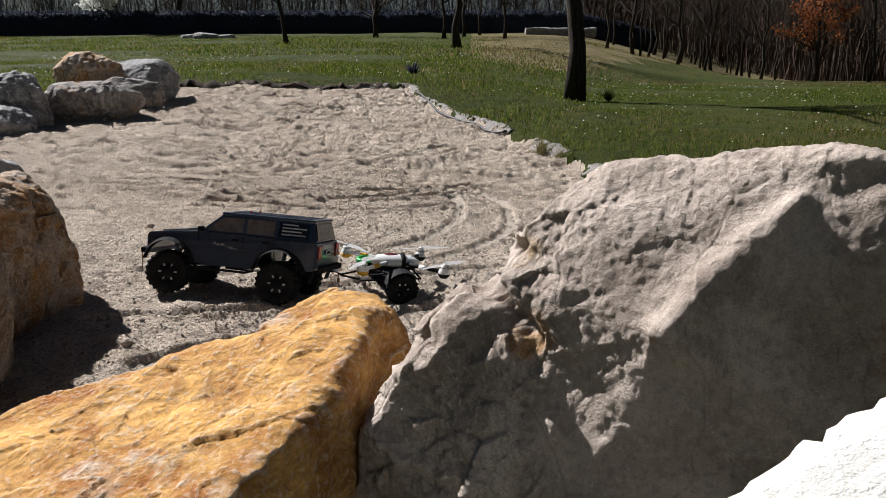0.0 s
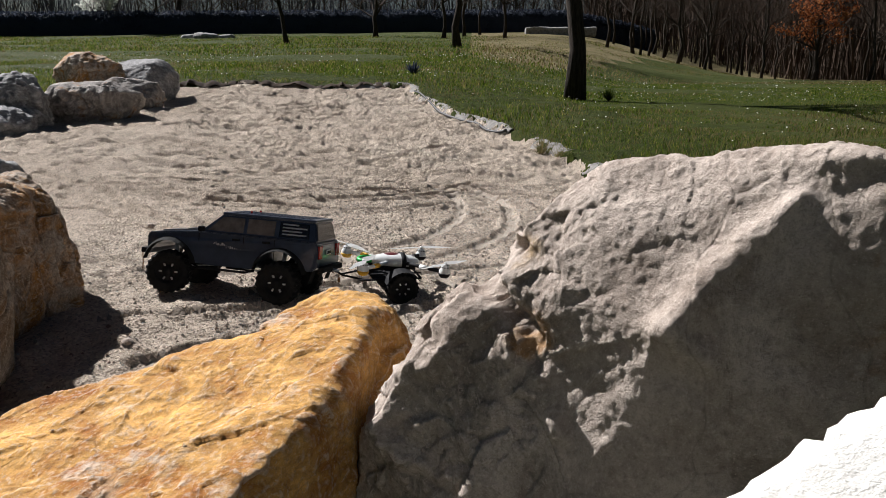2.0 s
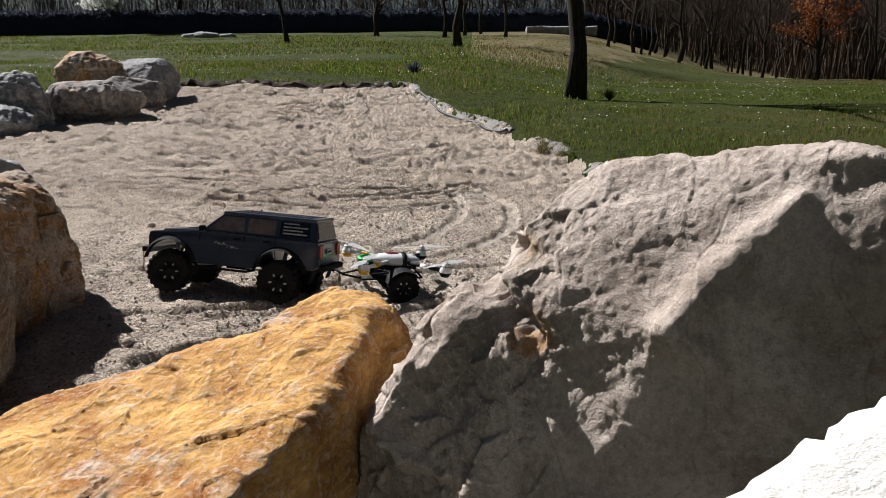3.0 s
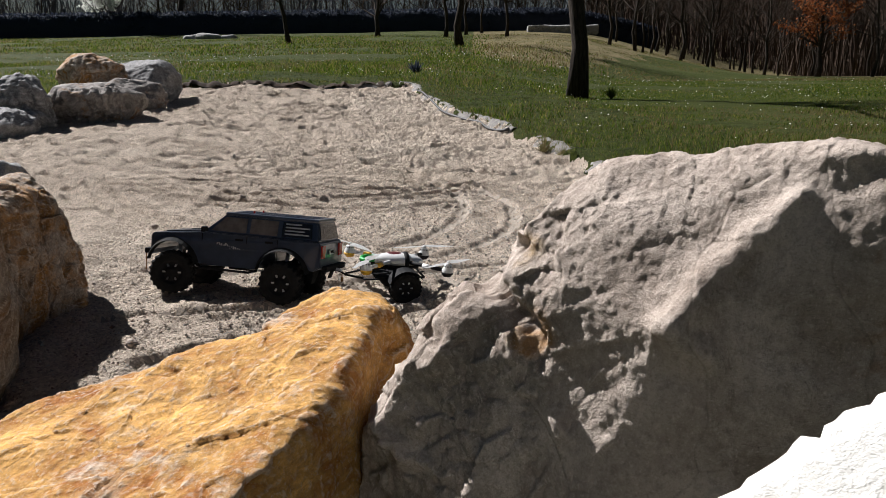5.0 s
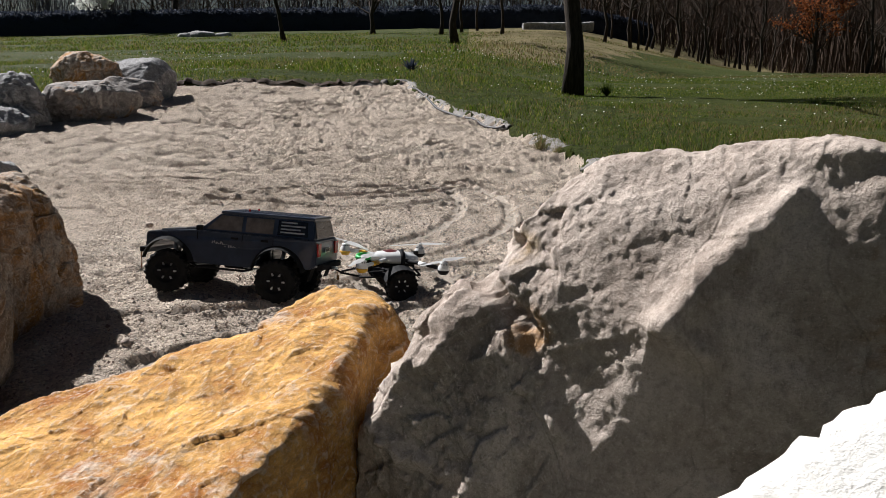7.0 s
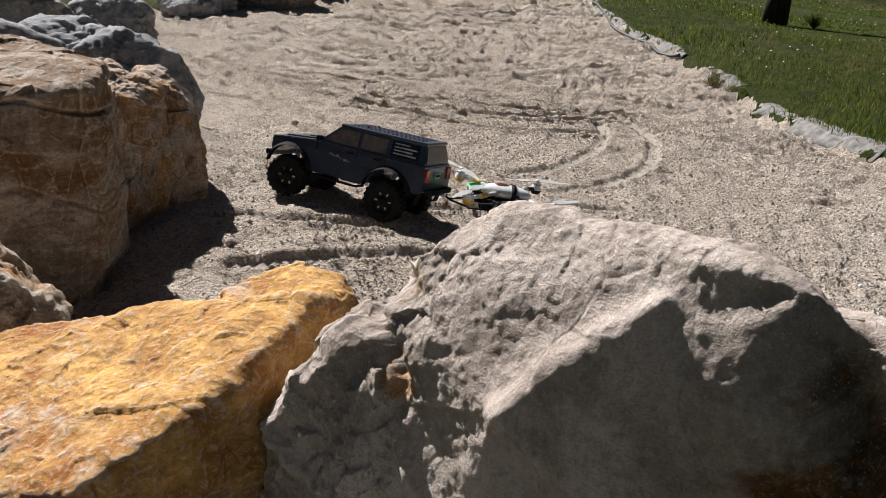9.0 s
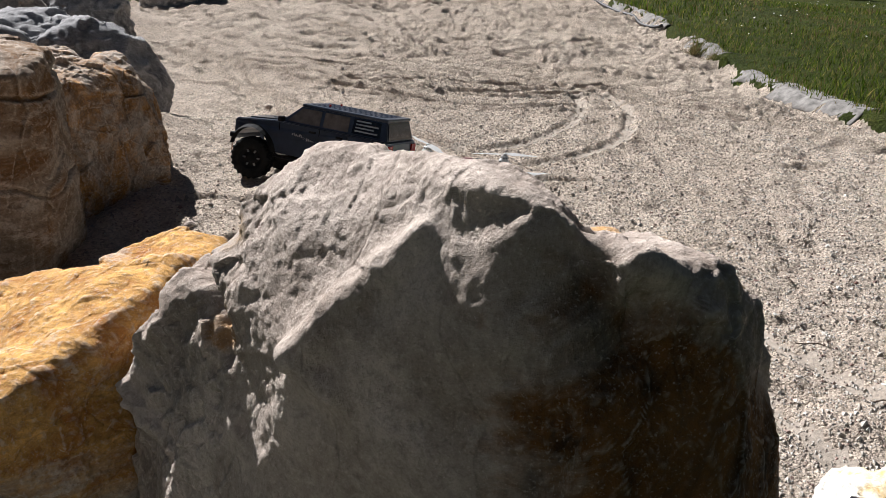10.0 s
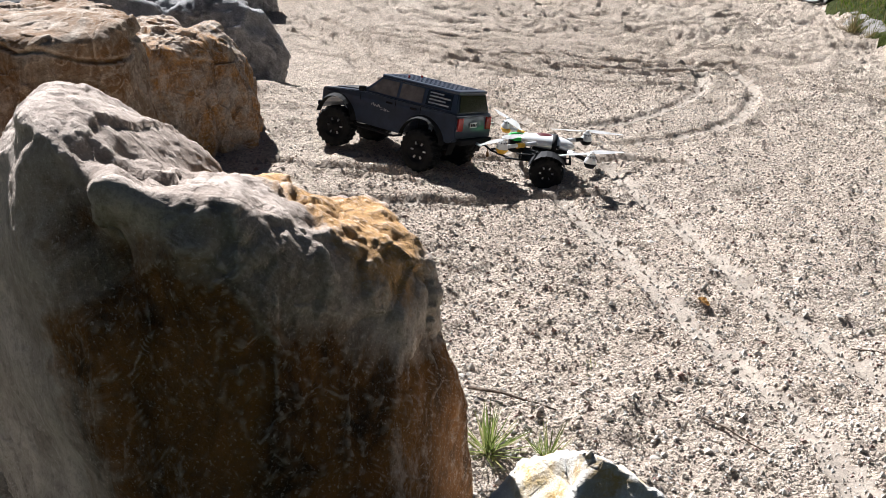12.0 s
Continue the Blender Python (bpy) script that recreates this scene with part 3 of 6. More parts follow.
worn_block([
    # the main block: crest, the rib that parts light from shade, the sheer front
    [(0.080, 0.372, 0.432), (0.101, 0.374, 0.446), (0.126, 0.371, 0.463), (0.140, 0.362, 0.462), (0.167, 0.346, 0.471), (0.186, 0.333, 0.472), (0.206, 0.311, 0.473), (0.225, 0.300, 0.473),
     (0.150, 0.40, 0.440), (0.22, 0.37, 0.440), (0.076, 0.361, 0.405), (0.119, 0.346, 0.425), (0.185, 0.314, 0.452), (0.160, 0.313, 0.428), (0.142, 0.312, 0.402), (0.188, 0.310, 0.437),
     (0.236, 0.296, 0.462), (0.240, 0.289, 0.44), (0.098, 0.341, 0.390), (0.104, 0.333, 0.360), (0.14, 0.312, 0.33), (0.19, 0.303, 0.33), (0.245, 0.285, 0.36), (0.10, 0.322, 0.25), (0.15, 0.310, 0.2), (0.25, 0.285, 0.2),
     (0.08, 0.42, 0.37), (0.08, 0.345, 0.1), (0.15, 0.312, -0.05), (0.25, 0.285, -0.05), (0.08, 0.35, -0.05), (0.08, 0.46, -0.05), (0.24, 0.46, -0.05)],
    # the broken shoulder beside the ochre block
    [(0.070, 0.364, 0.400), (0.052, 0.385, 0.398), (0.066, 0.39, 0.404), (0.040, 0.380, 0.372), (0.019, 0.383, 0.338), (0.008, 0.386, 0.312), (0.029, 0.369, 0.330), (0.058, 0.355, 0.34), (0.090, 0.340, 0.372), (0.104, 0.330, 0.355),
     (0.0, 0.385, 0.282), (0.03, 0.356, 0.25), (0.10, 0.322, 0.25), (-0.01, 0.385, 0.15), (0.02, 0.37, 0.1), (0.09, 0.42, 0.37), (0.03, 0.43, 0.3), (0.02, 0.47, 0.1), (-0.02, 0.39, -0.05), (0.10, 0.34, -0.05), (0.02, 0.48, -0.05), (0.1, 0.48, -0.05)],
    # the end: a lower rounded shoulder with a knobbly top
    [(0.236, 0.300, 0.464), (0.249, 0.289, 0.456), (0.252, 0.299, 0.463), (0.263, 0.300, 0.459), (0.268, 0.298, 0.450), (0.277, 0.318, 0.449), (0.282, 0.328, 0.446), (0.287, 0.344, 0.432), (0.291, 0.369, 0.426), (0.290, 0.398, 0.412),
     (0.272, 0.408, 0.418), (0.229, 0.428, 0.411), (0.235, 0.35, 0.446), (0.275, 0.302, 0.430), (0.289, 0.328, 0.405), (0.304, 0.36, 0.385), (0.307, 0.402, 0.365), (0.292, 0.310, 0.37), (0.314, 0.352, 0.34), (0.310, 0.41, 0.3),
     (0.245, 0.286, 0.43), (0.262, 0.288, 0.40), (0.276, 0.292, 0.3), (0.314, 0.33, 0.25), (0.280, 0.288, 0.1), (0.30, 0.42, 0.1), (0.15, 0.48, 0.1), (0.28, 0.29, -0.05), (0.3, 0.34, -0.05), (0.3, 0.44, -0.05), (0.15, 0.5, -0.05), (0.24, 0.285, -0.05)],
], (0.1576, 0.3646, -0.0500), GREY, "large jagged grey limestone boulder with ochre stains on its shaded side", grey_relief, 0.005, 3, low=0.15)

# The ochre block beside it
def ochre_relief(w, no):
    x = w[:, 0]
    front = smooth(0.35, 0.7, -no[:, 1]) * smooth(0.75, 0.45, no[:, 2])
    axis_ = np.array((0.86, 0.45, 0.24))
    run = w - 0.6 * (w @ axis_)[:, None] * axis_
    d = 0.0015 + 0.0028 * fbm(w * 22, 2, 401)
    tilt = lambda p, size, seed: np.clip(chips(p, size, seed), -0.5, 0.5)
    d += (1 - front) * (0.0016 * np.clip(facets(run, 0.10, 405, 4), -0.9, 0.9) + 0.0020 * tilt(run, 0.050, 404) + 0.0014 * tilt(w, 0.016, 406) + 0.0006 * np.clip(facets(run, 0.02, 408, 4), -0.9, 0.9))
    d += front * (0.005 * ledges(1.6 * fbm(w * 34, 3, 415), 0.85) * 0.5 + 0.007 * tilt(w, 0.024, 420))
    d += 0.0006 * fbm(w * 190, 3, 430, 0.7)
    d += 0.0035 * smooth(0.1, 0.5, fbm(w * 30, 2, 433)) * smooth(0.405, 0.43, w[:, 1] - 0.1 * x) * smooth(-0.04, -0.07, x)
    d += groove(w, [(-0.062, 0.458, 0.348), (-0.030, 0.438, 0.356), (0.008, 0.446, 0.360)], 0.005, -0.003, 441)
    return d


worn_block([
    [(-0.080, 0.447, 0.342), (-0.057, 0.434, 0.349), (-0.030, 0.437, 0.356), (0.010, 0.445, 0.360), (0.003, 0.400, 0.353), (0.004, 0.375, 0.338), (-0.008, 0.356, 0.341), (-0.022, 0.325, 0.333), (-0.040, 0.299, 0.322),
     (-0.082, 0.422, 0.335), (-0.133, 0.415, 0.324), (-0.151, 0.412, 0.320), (-0.189, 0.428, 0.314), (-0.196, 0.410, 0.308), (-0.10, 0.30, 0.305), (-0.17, 0.33, 0.300), (-0.24, 0.39, 0.285), (-0.25, 0.35, 0.27),
     (0.010, 0.45, 0.28), (0.005, 0.385, 0.28), (-0.02, 0.335, 0.27), (-0.05, 0.30, 0.26), (-0.14, 0.28, 0.2), (-0.27, 0.36, 0.18), (-0.09, 0.46, 0.25), (-0.2, 0.46, 0.22),
     (-0.03, 0.35, 0.1), (-0.02, 0.46, 0.1), (-0.12, 0.28, -0.04), (-0.30, 0.33, -0.04), (-0.04, 0.36, -0.04), (-0.03, 0.48, -0.04), (-0.1, 0.52, -0.04), (-0.28, 0.47, -0.04)],
    [(-0.062, 0.462, 0.350), (-0.046, 0.478, 0.359), (-0.027, 0.486, 0.364), (0.004, 0.492, 0.362), (0.014, 0.450, 0.361), (0.020, 0.47, 0.352), (0.034, 0.462, 0.325), (0.036, 0.478, 0.32), (-0.030, 0.44, 0.352), (-0.07, 0.462, 0.338),
     (0.016, 0.435, 0.30), (0.03, 0.45, 0.26), (-0.06, 0.50, 0.29), (0.01, 0.51, 0.28), (0.0, 0.45, 0.1), (0.02, 0.5, 0.1), (-0.06, 0.52, 0.1), (0.0, 0.46, -0.04), (0.0, 0.52, -0.04), (-0.08, 0.53, -0.04)],
], (-0.10, 0.42, -0.04), ORANGE, "sunlit ochre and rust-orange limestone boulder with a flat sloping top", ochre_relief, 0.0048, 2, low=0.15)

# The pale block right under the lens, and the pale one at the end
boulder([(0.093, 0.120, 0.446), (0.110, 0.122, 0.4575), (0.118, 0.123, 0.4640), (0.134, 0.118, 0.4695), (0.165, 0.10, 0.460), (0.099, 0.09, 0.437), (0.15, 0.05, 0.437), (0.172, 0.116, 0.455), (0.145, 0.134, 0.447),
         (0.09, 0.10, 0.38), (0.15, 0.03, 0.36), (0.18, 0.09, 0.38), (0.15, 0.138, 0.38), (0.08, 0.07, 0.1), (0.17, -0.02, 0.1), (0.21, 0.07, 0.1), (0.15, 0.14, 0.1),
         (0.06, 0.06, -0.05), (0.18, -0.04, -0.05), (0.24, 0.08, -0.05), (0.15, 0.15, -0.05)],
        WHITE, "pale cream-white limestone boulder in full sun", 12, 0.002, 0.02, 0.12, 0.0006, 0.0015)
boulder([(0.340, 0.372, 0.352), (0.364, 0.370, 0.370), (0.390, 0.37, 0.361), (0.416, 0.36, 0.334), (0.330, 0.345, 0.325), (0.37, 0.31, 0.33), (0.395, 0.40, 0.33), (0.345, 0.41, 0.325),
         (0.318, 0.33, 0.2), (0.39, 0.29, 0.2), (0.425, 0.34, 0.2), (0.41, 0.43, 0.2), (0.325, 0.43, 0.2),
         (0.318, 0.32, -0.04), (0.39, 0.28, -0.04), (0.44, 0.34, -0.04), (0.42, 0.45, -0.04), (0.325, 0.45, -0.04)],
        CREAM, "pale cream limestone boulder with yellow-ochre blotches in full sun", 15, 0.003, 0.04, 0.2, 0.001, 0.004)

# The blocks along the left side of the pit
def bedded_relief(seed, size, amp, bed=0.0):
    """Relief for the far blocks: broken scallops and ledges, with level cracks between beds where bed is given."""
    def relief(w, no):
        top = smooth(0.5, 0.8, no[:, 2])
        tilt = lambda size_, k: np.clip(chips(w, size_, seed + k), -0.5, 0.5)
        d = 0.4 * amp * fbm(w / size * 0.35, 3, seed) + 0.34 * amp * np.clip(facets(w, size * 2.2, seed + 2, 4), -0.9, 0.9)
        d += amp * (0.55 * tilt(size * 1.1, 5) + 0.3 * tilt(size * 0.42, 9)) + 0.14 * amp * np.clip(facets(w, size * 0.5, seed + 12, 4), -0.9, 0.9)
        d += 0.05 * amp * fbm(w / size * 9, 3, seed + 14, 0.7)
        if bed:
            u = w[:, 2] / bed + 0.35 * fbm(w * 5, 3, seed + 20) + 0.2 * w[:, 0]
            crack = np.abs(u - np.round(u)) * bed + 0.004 * np.abs(fbm(w * 18, 2, seed + 21))
            d -= 0.010 * np.exp(-(crack / 0.0045) ** 2) * (1 - top)
        return d
    return relief


worn_block([[(-0.655, 1.09, 0.372), (-0.585, 1.00, 0.366), (-0.565, 0.94, 0.345), (-0.60, 0.87, 0.350), (-0.85, 0.85, 0.365), (-0.9, 1.12, 0.39), (-0.555, 0.95, 0.25), (-0.57, 0.98, 0.14), (-0.60, 0.86, 0.25),
             (-0.600, 0.92, 0.04), (-0.63, 0.83, 0.03), (-0.63, 0.81, 0.2), (-0.95, 0.8, 0.2), (-0.95, 0.8, -0.05), (-0.68, 1.12, 0.02), (-0.95, 1.15, -0.05), (-0.63, 0.82, -0.05), (-0.61, 0.92, -0.05)]],
           (-0.75, 0.97, -0.05), TAN, "tall tan limestone block with a pale flat top", bedded_relief(510, 0.075, 0.012, 0.155), 0.009, 3)
worn_block([[(-0.712, 1.200, 0.280), (-0.742, 1.150, 0.290), (-0.812, 1.330, 0.310), (-0.722, 1.300, 0.280), (-0.694, 1.250, 0.230), (-0.697, 1.220, 0.140), (-0.722, 1.140, 0.050), (-0.742, 1.100, 0.180), (-0.697, 1.270, 0.100), (-0.722, 1.280, 0.000),
             (-0.950, 1.400, 0.300), (-1.000, 1.200, 0.300), (-0.732, 1.120, -0.050), (-0.722, 1.280, -0.050), (-1.000, 1.450, -0.050), (-1.000, 1.100, -0.050)],
            [(-0.712, 1.340, 0.265), (-0.762, 1.280, 0.305), (-0.802, 1.420, 0.305), (-0.687, 1.360, 0.200), (-0.677, 1.380, 0.130), (-0.687, 1.360, 0.030), (-0.702, 1.290, 0.150), (-0.782, 1.490, 0.200), (-0.772, 1.500, 0.050), (-0.922, 1.500, 0.280),
             (-0.702, 1.310, -0.050), (-0.692, 1.380, -0.050), (-0.782, 1.500, -0.050), (-1.000, 1.500, -0.050), (-0.922, 1.300, -0.050)]],
           (-0.800, 1.300, -0.050), BROWN, "rust-brown and grey limestone boulder, craggy on top", bedded_relief(540, 0.07, 0.019), 0.008, 2)
boulder([(-0.40, 0.69, 0.15), (-0.44, 0.66, 0.2), (-0.52, 0.62, 0.255), (-0.7, 0.6, 0.27), (-0.45, 0.55, 0.15), (-0.6, 0.48, 0.18), (-0.75, 0.7, 0.26), (-0.55, 0.74, 0.2),
         (-0.38, 0.70, -0.05), (-0.42, 0.52, -0.05), (-0.75, 0.45, -0.05), (-0.8, 0.72, -0.05), (-0.5, 0.77, -0.05)],
        BROWN, "low brown limestone slab in the shade of taller blocks", 28, 0.004, 0.06, 0.35, 0.0014, 0.006)

# Farther round the rim
for x, y, w, d, h, turn, seed, mat_, label in [
    (-1.27, 1.95, 0.32, 0.28, 0.28, 20, 31, BLUISH, "grey limestone boulder among a row at the pit's rim"),
    (-1.55, 1.60, 0.60, 0.44, 0.36, 40, 32, BLUISH, "broad grey limestone boulder in a row at the pit's rim"),
    (-1.74, 2.18, 0.46, 0.42, 0.27, 0, 33, BLUISH, "broad grey limestone boulder, sunlit on top"),
    (-2.45, 2.70, 0.52, 0.44, 0.33, 10, 34, RIM, "tan-grey limestone boulder casting shade on the sand"),
    (-2.24, 3.06, 0.36, 0.34, 0.27, 30, 35, BLUISH, "pale grey limestone boulder at the rim, sunlit on top"),
    (-2.60, 4.20, 0.34, 0.28, 0.17, 20, 36, BLUISH, "low grey limestone slab at the rim"),
    (-2.70, 4.50, 0.32, 0.34, 0.35, 70, 41, BLUISH, "upright grey limestone boulder at the rim"),
    (-2.43, 4.86, 0.62, 0.40, 0.25, 4, 37, RIM, "long tan-grey limestone boulder lying at the rim"),
    (-2.36, 5.26, 0.44, 0.36, 0.24, 30, 38, RIM, "tan limestone boulder with a pale sloping top"),
    (-2.70, 5.50, 0.46, 0.40, 0.36, 0, 39, BROWN, "rusty limestone boulder on top of the row"),
    (-2.46, 5.72, 0.50, 0.42, 0.34, 0, 40, BLUISH, "blue-grey craggy limestone boulder at the end of the row"),
]:
    boulder(block(x, y, w, d, h, turn, seed), mat_, label, seed, 0.009, 0.13, 0.36, 0.002, 0.008)


# ---- shapes ----
def box(bm, c, s, bevel=0.0, rot=None):
    """A box of size s at c, its edges rounded by bevel."""
    m = Matrix.Translation(c) @ (rot.to_4x4() if rot is not None else Matrix()) @ Matrix.Diagonal((*s, 1))
    made = bmesh.ops.create_cube(bm, size=1, matrix=m)["verts"]
    if bevel:
        edges = list({e for v in made for e in v.link_edges})
        bmesh.ops.bevel(bm, geom=edges, offset=bevel, segments=2, affect="EDGES", profile=0.6)


def prism(bm, profile, half, taper=None):
    """A side outline (x, z) drawn across from -half to +half; taper(x, z) scales the half width there."""
    rows = []
    for s in (1, -1):
        rows.append([bm.verts.new((x, s * half * (taper(x, z) if taper else 1), z)) for x, z in profile])
    bm.faces.new(rows[0])
    bm.faces.new(rows[1][::-1])
    n = len(profile)
    for i in range(n):
        j = (i + 1) % n
        bm.faces.new((rows[0][j], rows[0][i], rows[1][i], rows[1][j]))
    bmesh.ops.recalc_face_normals(bm, faces=bm.faces[:])


def tube(bm, points, radius, sides=6, caps=True):
    """A round bar along points; radius is one number or one for each point."""
    pts = [Vector(p) for p in points]
    radii = radius if isinstance(radius, (list, tuple)) else [radius] * len(pts)
    rings = []
    side = None
    for i, p in enumerate(pts):
        d = (pts[min(i + 1, len(pts) - 1)] - pts[max(i - 1, 0)]).normalized()
        ref = side if side is not None else (Vector((0, 0, 1)) if abs(d.z) < 0.9 else Vector((1, 0, 0)))
        a = d.cross(ref).normalized()
        b = d.cross(a).normalized()
        side = b * -1 if side is None else (ref - d * ref.dot(d)).normalized()
        a = d.cross(side).normalized()
        b = side
        rings.append([bm.verts.new(p + (a * math.cos(k * 2 * math.pi / sides) + b * math.sin(k * 2 * math.pi / sides)) * radii[i]) for k in range(sides)])
    for r, s in zip(rings, rings[1:]):
        for k in range(sides):
            f = bm.faces.new((r[k], r[(k + 1) % sides], s[(k + 1) % sides], s[k]))
            f.smooth = True
    if caps and sides > 2:
        bm.faces.new(rings[0][::-1])
        bm.faces.new(rings[-1])


def lathe(bm, profile, n=24, axis="y"):
    """A ring of revolution: profile of (radius, offset along the axis)."""
    rings = []
    for k in range(n):
        a = 2 * math.pi * k / n
        row = []
        for r, o in profile:
            if axis == "y":
                row.append(bm.verts.new((r * math.cos(a), o, r * math.sin(a))))
            else:
                row.append(bm.verts.new((r * math.cos(a), r * math.sin(a), o)))
        rings.append(row)
    m = len(profile)
    for k in range(n):
        a, b = rings[k], rings[(k + 1) % n]
        for i in range(m - 1):
            vs = [a[i], a[i + 1], b[i + 1], b[i]]
            f = bm.faces.new(vs)
            f.smooth = True
    bmesh.ops.remove_doubles(bm, verts=bm.verts[:], dist=1e-6)
    bmesh.ops.recalc_face_normals(bm, faces=bm.faces[:])


def quad(bm, pts, thick=0.0008):
    """A thin plate on four points, with real thickness along its normal."""
    v = [bm.verts.new(p) for p in pts]
    f = bm.faces.new(v)
    f.normal_update()
    n = f.normal * thick
    w = [bm.verts.new(x.co + n) for x in v]
    bm.faces.new(w)
    k = len(v)
    for i in range(k):
        j = (i + 1) % k
        bm.faces.new((v[i], v[j], w[j], w[i]))
    bmesh.ops.recalc_face_normals(bm, faces=bm.faces[:])


PAINT = plain("steel_blue_paint", (0.030, 0.043, 0.070), 0.32, 0.2, 0.25, 25, 0.35)
BLACK = plain("black_plastic", (0.012, 0.012, 0.013), 0.72)
RUBBER = plain("tyre_rubber", (0.013, 0.013, 0.013), 0.85, grain=0.3)
GLASS = plain("smoked_glass", (0.008, 0.009, 0.011), 0.12, 0.0, 0.1, 20, 0.0)
# Opaque panes: tan stands in for lit sand seen through the cabin
SAND_GLASS = plain("sand_view_glass", (0.13, 0.11, 0.092), 0.15, 0.0, 0.3, 40, 0.3)
SHIELD = plain("dusty_windscreen", (0.16, 0.175, 0.19), 0.16, 0.0, 0.4, 120, 0.6)
CHROME = plain("bright_metal", (0.55, 0.55, 0.56), 0.3, 1.0)
RED = plain("red_lens", (0.34, 0.015, 0.012), 0.25)
DECAL = plain("pale_lettering", (0.34, 0.345, 0.36), 0.75)
PLATE = plain("white_plate", (0.62, 0.62, 0.6), 0.5)
CARBON = plain("black_hood_panel", (0.02, 0.024, 0.032), 0.3, 0.1, 0.5, 300, 0.3)
SHELL = plain("white_plastic", (0.66, 0.66, 0.65), 0.35, 0.0, 0.05, 60, 0.2)
YELLOW = plain("yellow_plastic", (0.75, 0.42, 0.03), 0.4)
MAROON = plain("maroon_plastic", (0.10, 0.018, 0.02), 0.35)
GREEN_LID = plain("green_plastic", (0.02, 0.42, 0.07), 0.4)
RUST = plain("dull_brass", (0.25, 0.12, 0.04), 0.5, 0.6)


def empty(name, m):
    ob = new(name)
    ob.matrix_world = m
    return ob


def add_wheel(parent, x, y, z, r, w, side, turn=0.0):
    """A toy wheel: dark rim with bright bolts, and a knobbly tyre."""
    bm = bmesh.new()
    lathe(bm, [(0.0, side * w * 0.30), (r * 0.18, side * w * 0.36), (r * 0.2, side * w * 0.2), (r * 0.5, side * w * 0.22), (r * 0.56, side * w * 0.42), (r * 0.6, side * w * 0.42), (r * 0.6, -side * w * 0.42), (0, -side * w * 0.42)])
    wheel = part("wheel", bm, BLACK, parent, "black beadlock wheel")
    wheel.matrix_local = pose(x, y, z, 0, 0, turn)
    bm = bmesh.new()
    lathe(bm, [(r * 0.58, -w * 0.46), (r * 0.74, -w * 0.52), (r * 0.88, -w * 0.50), (r * 0.955, -w * 0.40), (r * 0.955, -w * 0.06), (r * 0.955, w * 0.06), (r * 0.955, w * 0.40), (r * 0.88, w * 0.50), (r * 0.74, w * 0.52), (r * 0.58, w * 0.46)], 88)
    for v in bm.verts:
        rad = math.hypot(v.co.x, v.co.z)
        k = round(math.atan2(v.co.z, v.co.x) / (2 * math.pi) * 88) + (2 if v.co.y > 0 else 0)
        if rad > 0.8 * r and k % 4 < 2:
            v.co.x, v.co.z = v.co.x * 1.065, v.co.z * 1.065
    for f in bm.faces:
        f.smooth = False
    part("tyre", bm, RUBBER, wheel, "black knobbly rubber tyre")
    bm = bmesh.new()
    for k in range(6):
        a = 2 * math.pi * k / 6
        box(bm, (r * 0.36 * math.cos(a), side * w * 0.25, r * 0.36 * math.sin(a)), (r * 0.13, w * 0.1, r * 0.07), 0.0006, Matrix.Rotation(-a, 3, "Y"))
    part("bolts", bm, CHROME, wheel, "bright rim bolts")
    return wheel


def arch(cx, cz, r, a0, a1, n=9):
    return [(cx + r * math.cos(radians(a0 + (a1 - a0) * k / n)), cz + r * math.sin(radians(a0 + (a1 - a0) * k / n))) for k in range(n + 1)]


